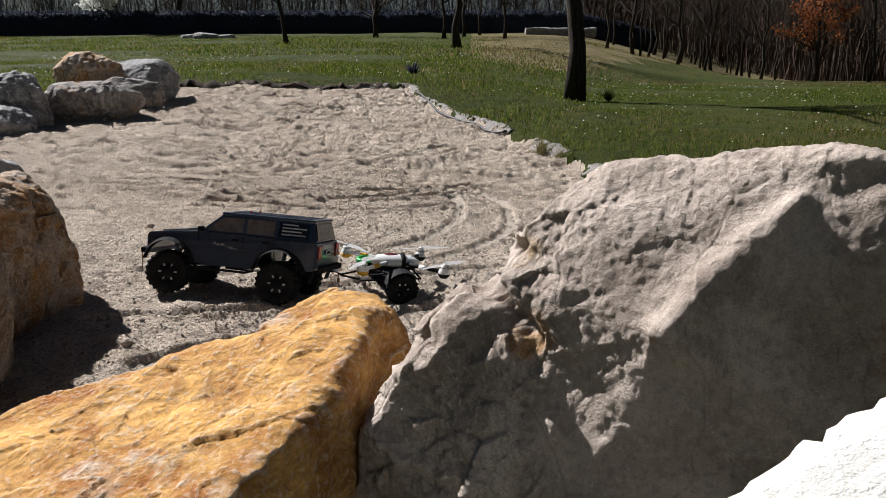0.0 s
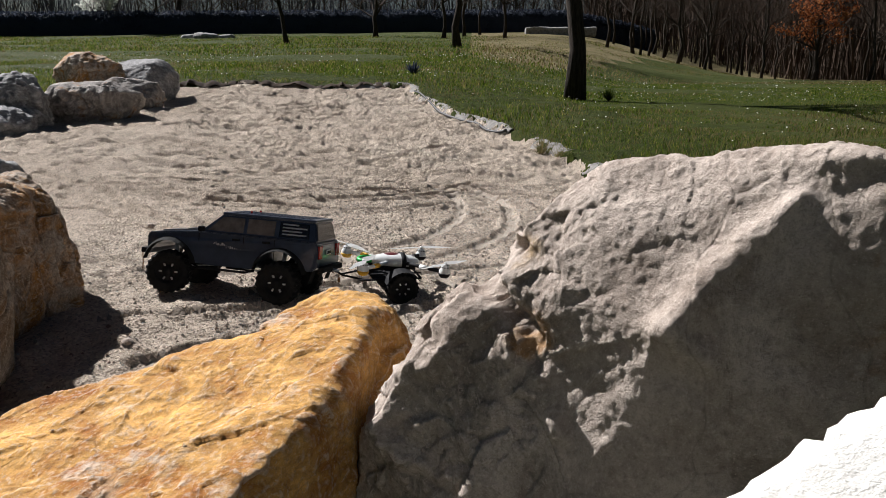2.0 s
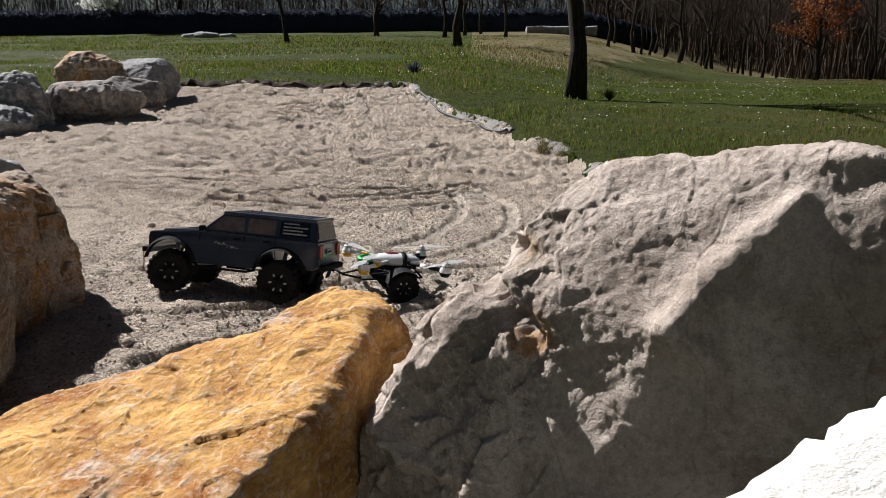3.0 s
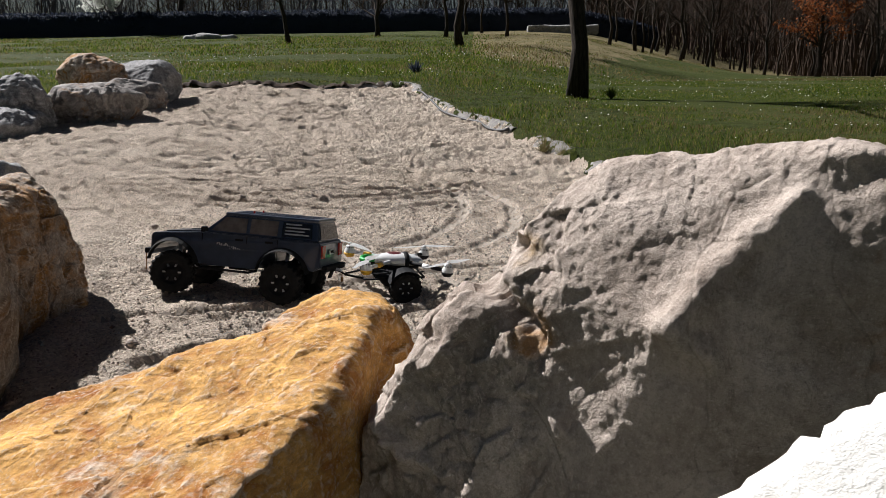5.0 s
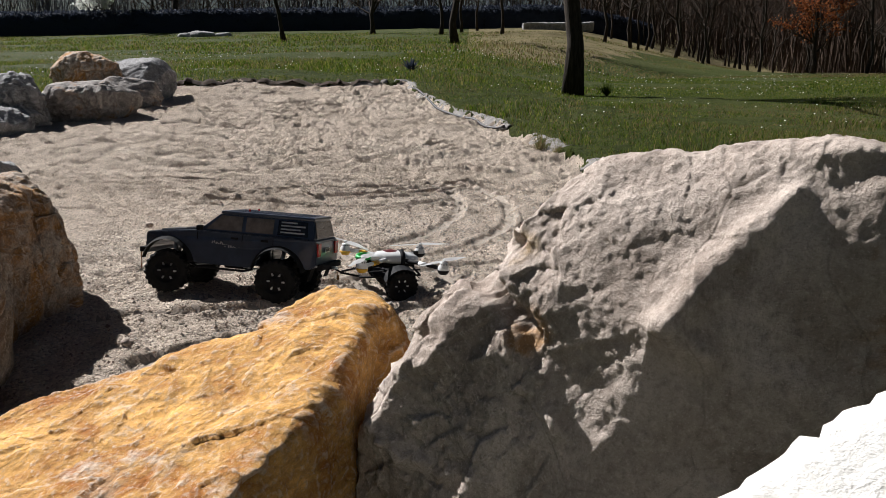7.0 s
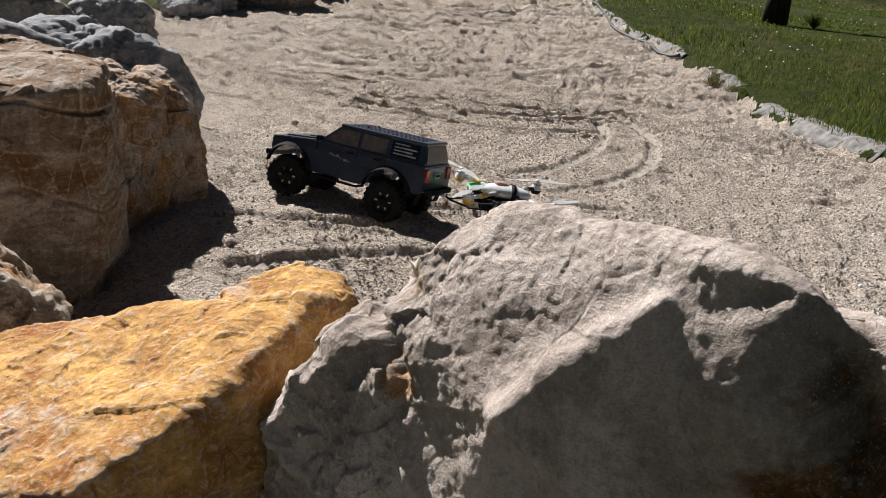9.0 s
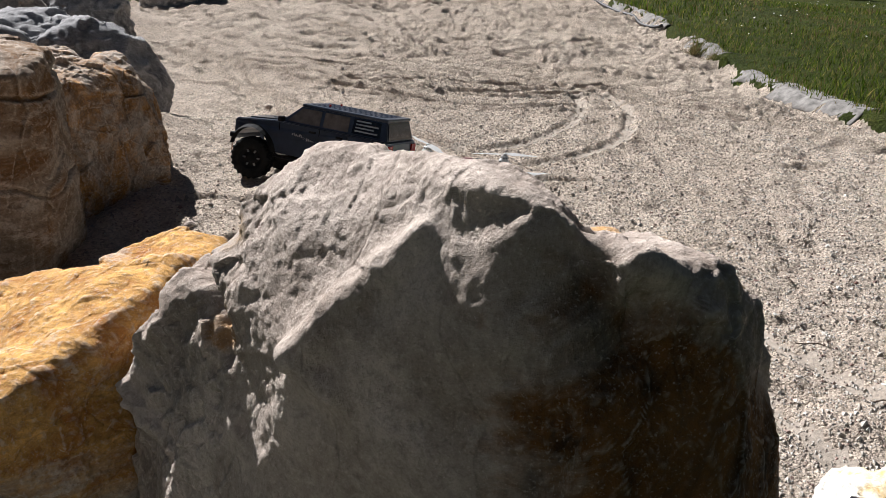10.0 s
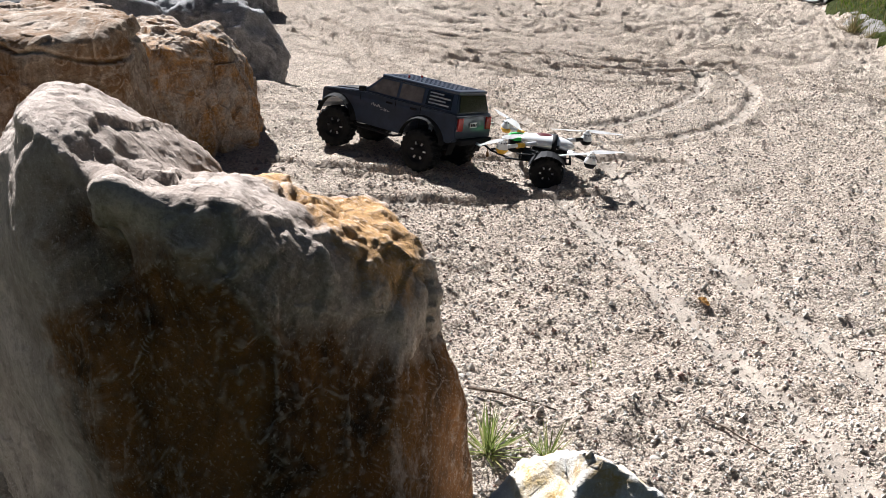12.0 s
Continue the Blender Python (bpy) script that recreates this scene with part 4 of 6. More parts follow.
def toy_car(m):
    """A radio-controlled off-road estate car on big tyres."""
    car = empty("toy_car", m)
    tagged(car, "dark steel-blue radio-controlled off-road car on knobbly tyres", "toy car")
    slim = lambda x, z: 1.0 - 0.9 * max(0, z - 0.13) - 0.5 * max(0, x - 0.16)
    # lower body with wheel arches
    bm = bmesh.new()
    prism(bm, [(0.229, 0.102), (0.229, 0.148), (0.224, 0.156), (0.072, 0.171), (-0.276, 0.171), (-0.286, 0.165), (-0.289, 0.102), (-0.272, 0.089)]
          + arch(-0.178, 0.064, 0.074, 160, 16) + [(-0.092, 0.078), (0.072, 0.078)] + arch(0.156, 0.064, 0.074, 164, 22), 0.09, slim)
    bmesh.ops.bevel(bm, geom=[e for e in bm.edges if e.calc_face_angle(0) > 0.35], offset=0.0025, segments=2, affect="EDGES")
    part("body", bm, PAINT, car, "dark steel-blue painted lower body")
    # cabin
    bm = bmesh.new()
    lo = [(0.070, 0.081), (0.070, -0.081), (-0.281, -0.081), (-0.281, 0.081)]
    hi = [(0.006, 0.068), (0.006, -0.068), (-0.268, -0.068), (-0.268, 0.068)]
    a = [bm.verts.new((x, y, 0.1705)) for x, y in lo]
    b = [bm.verts.new((x, y, 0.224)) for x, y in hi]
    bm.faces.new(a)
    bm.faces.new(b)
    for i in range(4):
        j = (i + 1) % 4
        bm.faces.new((a[i], a[j], b[j], b[i]))
    bmesh.ops.recalc_face_normals(bm, faces=bm.faces[:])
    bmesh.ops.bevel(bm, geom=bm.edges[:], offset=0.003, segments=2, affect="EDGES")
    part("cabin", bm, PAINT, car)
    bm = bmesh.new()
    box(bm, (-0.132, 0, 0.2265), (0.280, 0.140, 0.009), 0.004)
    roof = part("roof", bm, PAINT, car, "ribbed blue roof panel")
    for k in range(5):
        bm = bmesh.new()
        box(bm, (-0.13, -0.046 + 0.023 * k, 0.2313), (0.24, 0.007, 0.0022), 0.0008)
        part("rib", bm, PAINT, roof)

    def on_side(x, h, s, lift=0.0012):
        """A point on the cabin's flank at height fraction h."""
        f = (x - (-0.281 + 0.013 * h)) / (0.351 - 0.077 * h)
        return (x, s * (0.081 - 0.013 * h + lift), 0.1705 + 0.0535 * h)

    for s in (1, -1):
        for x0, x1, cut in ((0.045, -0.062, 0.042), (-0.073, -0.155, 0.0), (-0.168, -0.258, 0.0)):
            bm = bmesh.new()
            pts = [on_side(x0, 0.12, s), on_side(x1, 0.12, s), on_side(x1 + (0.004 if x1 < -0.2 else 0), 0.88, s), on_side(x0 - cut, 0.88, s)]
            quad(bm, pts if s > 0 else pts[::-1])
            pane = part("side_window", bm, GLASS if x0 < -0.16 else SAND_GLASS, car, "smoked or sand-toned side window")
            if x0 < -0.16:
                bm = bmesh.new()
                for k, (u, v) in enumerate(((0.1, 0.62), (0.1, 0.9), (0.1, 0.75), (0.1, 0.9))):
                    h = 0.75 - 0.17 * k
                    q = [on_side(x0 - 0.09 * u, h, s, 0.0026), on_side(x0 - 0.09 * v, h, s, 0.0026), on_side(x0 - 0.09 * v, h + 0.075, s, 0.0026), on_side(x0 - 0.09 * u, h + 0.075, s, 0.0026)]
                    quad(bm, q if s > 0 else q[::-1], 0.0003)
                part("sticker", bm, DECAL, pane, "pale lines of small lettering")
        # door seams, handles, sill bar, mirror, flares, mud flap
        for x in (0.068, -0.068, -0.160):
            bm = bmesh.new()
            box(bm, (x, s * 0.0876, 0.123), (0.0014, 0.002, 0.088))
            part("door_seam", bm, BLACK, car)
        for x in (-0.045, -0.135):
            bm = bmesh.new()
            box(bm, (x, s * 0.0885, 0.157), (0.022, 0.004, 0.006), 0.001)
            part("door_handle", bm, BLACK, car)
        bm = bmesh.new()
        tube(bm, [(0.085, s * 0.08, 0.074), (0.06, s * 0.097, 0.069), (-0.08, s * 0.097, 0.069), (-0.10, s * 0.08, 0.074)], 0.0035)
        part("rock_slider", bm, BLACK, car, "black tubular side bar")
        bm = bmesh.new()
        box(bm, (0.058, s * 0.094, 0.180), (0.012, 0.022, 0.015), 0.003)
        part("mirror", bm, BLACK, car)
        for cx in (0.156, -0.178):
            bm = bmesh.new()
            ring = arch(cx, 0.064, 0.075, 168, 12, 12)
            outer = arch(cx, 0.064, 0.085, 166, 14, 12)
            for k in range(12):
                (x0, z0), (x1, z1), (x2, z2), (x3, z3) = ring[k], ring[k + 1], outer[k + 1], outer[k]
                f = [bm.verts.new((x, s * y, z)) for x, y, z in ((x0, 0.105, z0), (x1, 0.105, z1), (x2, 0.086, z2), (x3, 0.086, z3), (x0, 0.084, z0), (x1, 0.084, z1))]
                bm.faces.new((f[0], f[1], f[2], f[3]))
                bm.faces.new((f[0], f[1], f[5], f[4]))
            bmesh.ops.remove_doubles(bm, verts=bm.verts[:], dist=1e-5)
            bmesh.ops.recalc_face_normals(bm, faces=bm.faces[:])
            bmesh.ops.solidify(bm, geom=bm.faces[:], thickness=0.0015)
            part("fender_flare", bm, RUBBER, car, "wide black plastic fender flare")
        bm = bmesh.new()
        box(bm, (-0.268, s * 0.07, 0.072), (0.003, 0.03, 0.04), 0.0006, Matrix.Rotation(radians(-18), 3, "Y"))
        part("mud_flap", bm, RUBBER, car)
        bm = bmesh.new()
        r = random.Random(4)
        x = 0.02
        for k in range(16):
            w = r.uniform(0.003, 0.007)
            z = 0.132 - 0.0012 * k + r.uniform(-0.003, 0.003)
            box(bm, (x, s * 0.0893, z + 0.012), (w * 0.7, 0.0008, r.uniform(0.004, 0.009)), 0, Matrix.Rotation(radians(r.uniform(-35, 35)), 3, "Y"))
            x -= 0.0062
            if k > 5:
                box(bm, (x + 0.008, s * 0.0893, z), (w, 0.0008, 0.004), 0, Matrix.Rotation(radians(r.uniform(-35, 35)), 3, "Y"))
        part("door_script", bm, DECAL, car, "slanting pale script on the doors")
        bm = bmesh.new()
        box(bm, (-0.289, s * 0.070, 0.143), (0.006, 0.024, 0.036), 0.0015)
        part("tail_light", bm, RED, car, "red tail light")
        bm = bmesh.new()
        box(bm, (0.2295, s * 0.06, 0.134), (0.003, 0.024, 0.018), 0.002)
        part("headlight", bm, GLASS, car, "dark square headlight")
        bm = bmesh.new()
        tube(bm, [(0.078, s * 0.035, 0.174), (0.050, s * 0.015, 0.190)], 0.0014, 5)
        part("wiper", bm, BLACK, car)
        add_wheel(car, 0.156, s * 0.086, 0.060, 0.061, 0.046, s, 14)
        add_wheel(car, -0.178, s * 0.086, 0.060, 0.061, 0.046, s)
        for x in (0.13, -0.15):
            bm = bmesh.new()
            tube(bm, [(x, s * 0.035, 0.062), (x / 6, s * 0.04, 0.076)], 0.003)
            part("suspension_link", bm, CHROME, car, "bright metal suspension link")
        for x in (0.15, -0.17):
            bm = bmesh.new()
            tube(bm, [(x, s * 0.05, 0.063), (x * 1.05, s * 0.05, 0.13)], 0.006, 8)
            part("shock_absorber", bm, CHROME, car)
    bm = bmesh.new()
    quad(bm, [(0.0675, 0.068, 0.1745), (0.0675, -0.068, 0.1745), (0.0125, -0.061, 0.2200), (0.0125, 0.061, 0.2200)][::-1])
    part("windscreen", bm, SHIELD, car, "dusty windscreen catching the light")
    bm = bmesh.new()
    quad(bm, [(-0.2812, 0.070, 0.175), (-0.2812, -0.070, 0.175), (-0.2712, -0.061, 0.219), (-0.2712, 0.061, 0.219)])
    part("rear_window", bm, GLASS, car, "black rear window")
    bm = bmesh.new()
    box(bm, (0.145, 0, 0.1655), (0.12, 0.095, 0.004), 0.0015, Matrix.Rotation(radians(5.3), 3, "Y"))
    box(bm, (0.12, 0, 0.1698), (0.05, 0.03, 0.005), 0.002, Matrix.Rotation(radians(5.3), 3, "Y"))
    part("hood_panel", bm, CARBON, car, "black hood panel with a scoop")
    bm = bmesh.new()
    box(bm, (0.2295, 0, 0.133), (0.002, 0.09, 0.024), 0.0008)
    grille = part("grille", bm, BLACK, car)
    bm = bmesh.new()
    for k in range(7):
        box(bm, (0.231, -0.036 + 0.012 * k, 0.133), (0.002, 0.003, 0.02), 0.0006)
    part("grille_bar", bm, PAINT, grille)
    bm = bmesh.new()
    box(bm, (0.243, 0, 0.100), (0.026, 0.15, 0.016), 0.004)
    bumper = part("front_bumper", bm, BLACK, car, "black off-road front bumper")
    bm = bmesh.new()
    box(bm, (0.246, 0, 0.114), (0.022, 0.05, 0.018), 0.004)
    part("winch", bm, BLACK, bumper)
    bm = bmesh.new()
    tube(bm, [(0.258, 0.05, 0.100), (0.266, 0.05, 0.092), (0.262, 0.052, 0.06), (0.264, 0.05, 0.04)], 0.0016, 5)
    part("tow_hook", bm, RUST, bumper)
    bm = bmesh.new()
    box(bm, (-0.297, 0, 0.096), (0.018, 0.155, 0.016), 0.004)
    rear = part("rear_bumper", bm, BLACK, car)
    bm = bmesh.new()
    tube(bm, [(-0.30, 0, 0.092), (-0.322, 0, 0.088)], 0.004)
    part("tow_ball", bm, CHROME, rear)
    bm = bmesh.new()
    box(bm, (-0.2905, 0.006, 0.140), (0.002, 0.034, 0.015), 0.0008)
    plate = part("number_plate", bm, PLATE, car, "small white number plate")
    bm = bmesh.new()
    for k in range(4):
        box(bm, (-0.2918, 0.006 - 0.011 + 0.0072 * k, 0.140), (0.0008, 0.0045, 0.008))
    part("plate_mark", bm, BLACK, plate)
    bm = bmesh.new()
    box(bm, (-0.01, 0, 0.084), (0.38, 0.07, 0.016), 0.003)
    box(bm, (-0.02, 0, 0.072), (0.07, 0.05, 0.02), 0.004)
    part("chassis", bm, BLACK, car)
    for x in (0.156, -0.178):
        bm = bmesh.new()
        tube(bm, [(x, -0.075, 0.060), (x, 0.075, 0.060)], 0.008, 10)
        box(bm, (x, 0.015, 0.060), (0.03, 0.026, 0.03), 0.008)
        part("axle", bm, BLACK, car)
    for x, y in ((-0.06, 0.03), (-0.06, -0.03)):
        bm = bmesh.new()
        tube(bm, [(x, y, 0.230), (x, y, 0.238)], 0.003, 8)
        part("body_post", bm, RED, car, "small red body clip")
    # the body rides high above its axles
    for piece in car.children:
        if piece.name.split(".")[0] not in ("wheel", "axle"):
            piece.location.z += 0.012
    return car


def trailer(m):
    """A small two-wheeled trailer of black rod with a flat bed."""
    t = empty("toy_trailer", m)
    tagged(t, "small black two-wheeled trailer behind the toy car", "trailer")
    bm = bmesh.new()
    box(bm, (-0.01, 0, 0.066), (0.13, 0.09, 0.005), 0.001)
    bed = part("bed", bm, BLACK, t, "black flat trailer bed")
    for y in (-0.05, 0.05):
        bm = bmesh.new()
        tube(bm, [(-0.085, y, 0.068), (0.07, y, 0.068), (0.10, y * 0.9, 0.068)], 0.003)
        part("side_rail", bm, BLACK, bed)
        bm = bmesh.new()
        tube(bm, [(-0.085, y, 0.085), (0.07, y, 0.085)], 0.0022)
        part("side_rail", bm, BLACK, bed)
    for x in (-0.085, -0.04, 0.01, 0.06):
        bm = bmesh.new()
        tube(bm, [(x, -0.05, 0.068), (x, 0.05, 0.068)], 0.003)
        part("crossbar", bm, BLACK, bed)
    bm = bmesh.new()
    tube(bm, [(0.09, 0.045, 0.068), (0.145, 0.006, 0.072), (0.165, 0, 0.084), (0.19, 0, 0.085)], 0.003)
    tube(bm, [(0.09, -0.045, 0.068), (0.145, -0.006, 0.072)], 0.003)
    bar = part("drawbar", bm, BLACK, t)
    bm = bmesh.new()
    tube(bm, [(0.155, 0, 0.078), (0.155, 0, 0.062)], 0.0015, 5)
    box(bm, (0.155, 0, 0.056), (0.008, 0.008, 0.014), 0.002)
    part("lantern", bm, RUST, bar, "tiny hanging brass lantern")
    bm = bmesh.new()
    tube(bm, [(-0.02, -0.075, 0.046), (-0.02, 0.075, 0.046)], 0.005, 8)
    part("axle", bm, BLACK, t)
    for s in (1, -1):
        add_wheel(t, -0.02, s * 0.076, 0.047, 0.048, 0.04, s)
        bm = bmesh.new()
        ring = arch(-0.02, 0.047, 0.056, 150, 20, 8)
        for (x0, z0), (x1, z1) in zip(ring, ring[1:]):
            bm.faces.new([bm.verts.new(v) for v in ((x0, s * 0.052, z0), (x1, s * 0.052, z1), (x1, s * 0.1, z1), (x0, s * 0.1, z0))])
        bmesh.ops.remove_doubles(bm, verts=bm.verts[:], dist=1e-5)
        bmesh.ops.solidify(bm, geom=bm.faces[:], thickness=0.002)
        part("mudguard", bm, BLACK, t)
    return t


def drone(m):
    """A white quadcopter with two-bladed props."""
    q = empty("toy_drone", m)
    tagged(q, "white quadcopter drone with yellow-tipped pods, lying on the trailer", "drone")
    bm = bmesh.new()
    bmesh.ops.create_uvsphere(bm, u_segments=24, v_segments=14, radius=1, matrix=Matrix.Diagonal((0.082, 0.04, 0.025, 1)))
    for v in bm.verts:
        v.co.z *= 0.55 if v.co.z < 0 else 1
        v.co.y *= 1 - 0.25 * max(0, v.co.x / 0.075)
    for f in bm.faces:
        f.smooth = True
    part("canopy", bm, SHELL, q, "white moulded canopy")
    bm = bmesh.new()
    bmesh.ops.create_uvsphere(bm, u_segments=20, v_segments=12, radius=1, matrix=Matrix.Translation((0.008, 0, 0.006)) @ Matrix.Diagonal((0.042, 0.026, 0.0212, 1)))
    for f in bm.faces:
        f.smooth = True
    part("top_panel", bm, MAROON, q, "dark maroon top panel")
    bm = bmesh.new()
    lathe(bm, [(0.041, -0.009), (0.0425, -0.009), (0.0425, 0.009), (0.041, 0.009)], 24, "y")
    for v in bm.verts:
        v.co = Vector((v.co.y * 0.8 - 0.022, v.co.x * 0.92, v.co.z * (0.66 if v.co.z > 0 else 0.8)))
    part("strap", bm, BLACK, q, "black strap tying it down")
    bm = bmesh.new()
    box(bm, (-0.02, 0, -0.014), (0.09, 0.04, 0.012), 0.003)
    part("battery_tray", bm, BLACK, q)
    for k, (front, deg) in enumerate(((True, 45), (True, -45), (False, 135), (False, -135))):
        a = radians(deg)
        d = Vector((math.cos(a), math.sin(a), 0))
        R = 0.172
        bm = bmesh.new()
        tube(bm, [d * 0.03 + Vector((0, 0, 0.002)), d * (R - 0.02)], 0.006, 8)
        arm = part("arm", bm, SHELL if front else BLACK, q, "white arm" if front else "black carbon arm")
        bm = bmesh.new()
        tube(bm, [d * 0.09, d * 0.118], 0.0075, 10)
        part("sleeve", bm, YELLOW if front else SHELL, arm, "yellow sleeve" if front else "white sleeve")
        bm = bmesh.new()
        lathe(bm, [(0, -0.017), (0.010, -0.016), (0.0165, -0.008), (0.0165, 0.004), (0.012, 0.010), (0.012, 0.017), (0.006, 0.02), (0, 0.02)], 18, "z")
        pod = part("motor_pod", bm, SHELL, q, "white motor pod")
        pod.matrix_local = Matrix.Translation(d * R)
        bm = bmesh.new()
        lathe(bm, [(0, -0.0185), (0.011, -0.0172), (0.0172, -0.0085), (0.0172, -0.004), (0.0165, -0.004)], 18, "z")
        part("pod_cap", bm, YELLOW if front else BLACK, pod, "yellow pod cap" if front else "black pod cap")
        bm = bmesh.new()
        for j in range(10):
            b = 2 * math.pi * j / 10
            box(bm, (0.0121 * math.cos(b), 0.0121 * math.sin(b), 0.0135), (0.001, 0.003, 0.004), 0, Matrix.Rotation(b, 3, "Z"))
        part("vent", bm, BLACK, pod)
        bm = bmesh.new()
        lathe(bm, [(0, 0.028), (0.005, 0.027), (0.006, 0.02), (0, 0.019)], 12, "z")
        spin = (-121, -68, -143, -163)[k]
        for s in (0, 180):
            b = radians(spin + s)
            e = Vector((math.cos(b), math.sin(b), 0))
            n = Vector((-e.y, e.x, 0))
            rows = []
            for i in range(9):
                t_ = i / 8
                w = 0.006 + 0.011 * math.sin(math.pi * min(1, t_ * 1.15 + 0.08)) * (1 - 0.35 * t_)
                tilt = 0.002 * (1 - t_)
                c = e * (0.004 + 0.112 * t_) + Vector((0, 0, 0.025 - 0.003 * t_))
                rows.append((bm.verts.new(c + n * w + Vector((0, 0, tilt))), bm.verts.new(c - n * w * 0.7 - Vector((0, 0, tilt)))))
            fs = [bm.faces.new((p[0], p[1], r[1], r[0])) for p, r in zip(rows, rows[1:])]
            bmesh.ops.solidify(bm, geom=fs, thickness=0.0016)
        prop = part("propeller", bm, SHELL, pod, "white two-bladed propeller")
    return q


def canister(m):
    """A short dark tin with a green lid."""
    c = empty("canister", m)
    tagged(c, "dark round canister with a bright green lid on the trailer", "canister")
    bm = bmesh.new()
    lathe(bm, [(0, 0), (0.024, 0), (0.026, 0.004), (0.026, 0.034), (0.022, 0.038), (0, 0.038)], 20, "z")
    part("tin", bm, BLACK, c)
    bm = bmesh.new()
    lathe(bm, [(0.019, 0.043), (0.021, 0.046), (0.026, 0.046), (0.028, 0.043), (0.028, 0.037), (0.0, 0.037), (0.0, 0.041), (0.019, 0.041), (0.019, 0.043)], 24, "z")
    part("lid", bm, GREEN_LID, c, "bright green screw lid")
    return c


def rest(x, y, yaw, feet, scale):
    """The pose of a thing whose feet (local x, y) stand on the sand there."""
    c, s = math.cos(radians(yaw)), math.sin(radians(yaw))
    px = np.array([x + scale * (a * c - b * s) for a, b in feet])
    py = np.array([y + scale * (a * s + b * c) for a, b in feet])
    z = ground_height(px, py) + sand_relief(px, py)
    A = np.stack((px - x, py - y, np.ones(len(px))), 1)
    gx, gy, z0 = np.linalg.lstsq(A, z, rcond=None)[0]
    up = Vector((-gx, -gy, 1)).normalized()
    fwd = Vector((c, s, 0))
    fwd = (fwd - up * fwd.dot(up)).normalized()
    left = up.cross(fwd)
    m = Matrix((fwd, left, up)).transposed().to_4x4()
    m.translation = (x, y, z0 - 0.003)
    return m @ Matrix.Scale(scale, 4)


TOY = 0.735
car_pose = rest(-0.450, 1.555, 171, [(0.156, 0.086), (0.156, -0.086), (-0.178, 0.086), (-0.178, -0.086)], TOY)
toy_car(car_pose)
trailer_pose = rest(-0.118, 1.625, 200, [(-0.02, 0.076), (-0.02, -0.076), (0.1, 0.0)], TOY)
trailer(trailer_pose)
canister(trailer_pose @ pose(0.072, -0.012, 0.074))
drone(trailer_pose @ pose(-0.012, 0.0, 0.108, 4, -4, 0))


# ---- vegetation ----
def leaf_material(name, stops, through=0.48):
    n = Nodes(name, 0.75)
    c = n.ramp(n.island(), *stops)
    n.put(n.b.inputs["Base Color"], c)
    tr = n.t.nodes.new("ShaderNodeBsdfTranslucent")
    n.link(c, tr.inputs["Color"])
    mx = n.t.nodes.new("ShaderNodeMixShader")
    mx.inputs[0].default_value = through
    n.link(n.b.outputs[0], mx.inputs[1])
    n.link(tr.outputs[0], mx.inputs[2])
    n.link(mx.outputs[0], n.t.nodes["Material Output"].inputs["Surface"])
    return n.m


BLADE = leaf_material("grass_blades", ((0.0, (0.020, 0.039, 0.004)), (0.4, (0.055, 0.090, 0.007)), (0.8, (0.105, 0.138, 0.015)), (1.0, (0.24, 0.21, 0.06))))
STRAW = leaf_material("dry_grass_blades", ((0.0, (0.10, 0.075, 0.032)), (0.6, (0.19, 0.15, 0.07)), (1.0, (0.09, 0.10, 0.03))))
PETAL = leaf_material("white_petals", ((0.0, (0.70, 0.70, 0.66)), (1.0, (0.80, 0.80, 0.76))))
NEEDLE = leaf_material("needle_leaves", ((0.0, (0.10, 0.14, 0.03)), (0.6, (0.20, 0.24, 0.07)), (1.0, (0.36, 0.34, 0.15))))
RUSSET = leaf_material("russet_leaves", ((0.0, (0.154, 0.042, 0.014)), (0.5, (0.294, 0.091, 0.028)), (1.0, (0.35, 0.168, 0.07))))
# Bluish cast: the hedge's distance haze is put into the leaf colour
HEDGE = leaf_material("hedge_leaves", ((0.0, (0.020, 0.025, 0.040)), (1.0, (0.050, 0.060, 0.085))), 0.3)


def bark_material(name, lo, hi):
    n = Nodes(name, 0.9)
    v = n.stretch(14, 14, 2.2)
    f = n.noise(3.0, 6, 0.7, v)
    return n.done(n.ramp(f, (0.35, lo), (0.65, hi)), n.bump(f, 0.9, 0.02))


# Blue-grey twigs: haze over the far wood, painted into the colour
HAZE_TWIG = bark_material("hazed_twigs", (0.03, 0.033, 0.045), (0.085, 0.09, 0.11))
BARK = bark_material("dark_bark", (0.0135, 0.00975, 0.0075), (0.0638, 0.051, 0.0405))
TWIG = bark_material("brown_twigs", (0.0338, 0.0225, 0.0165), (0.09, 0.0615, 0.045))


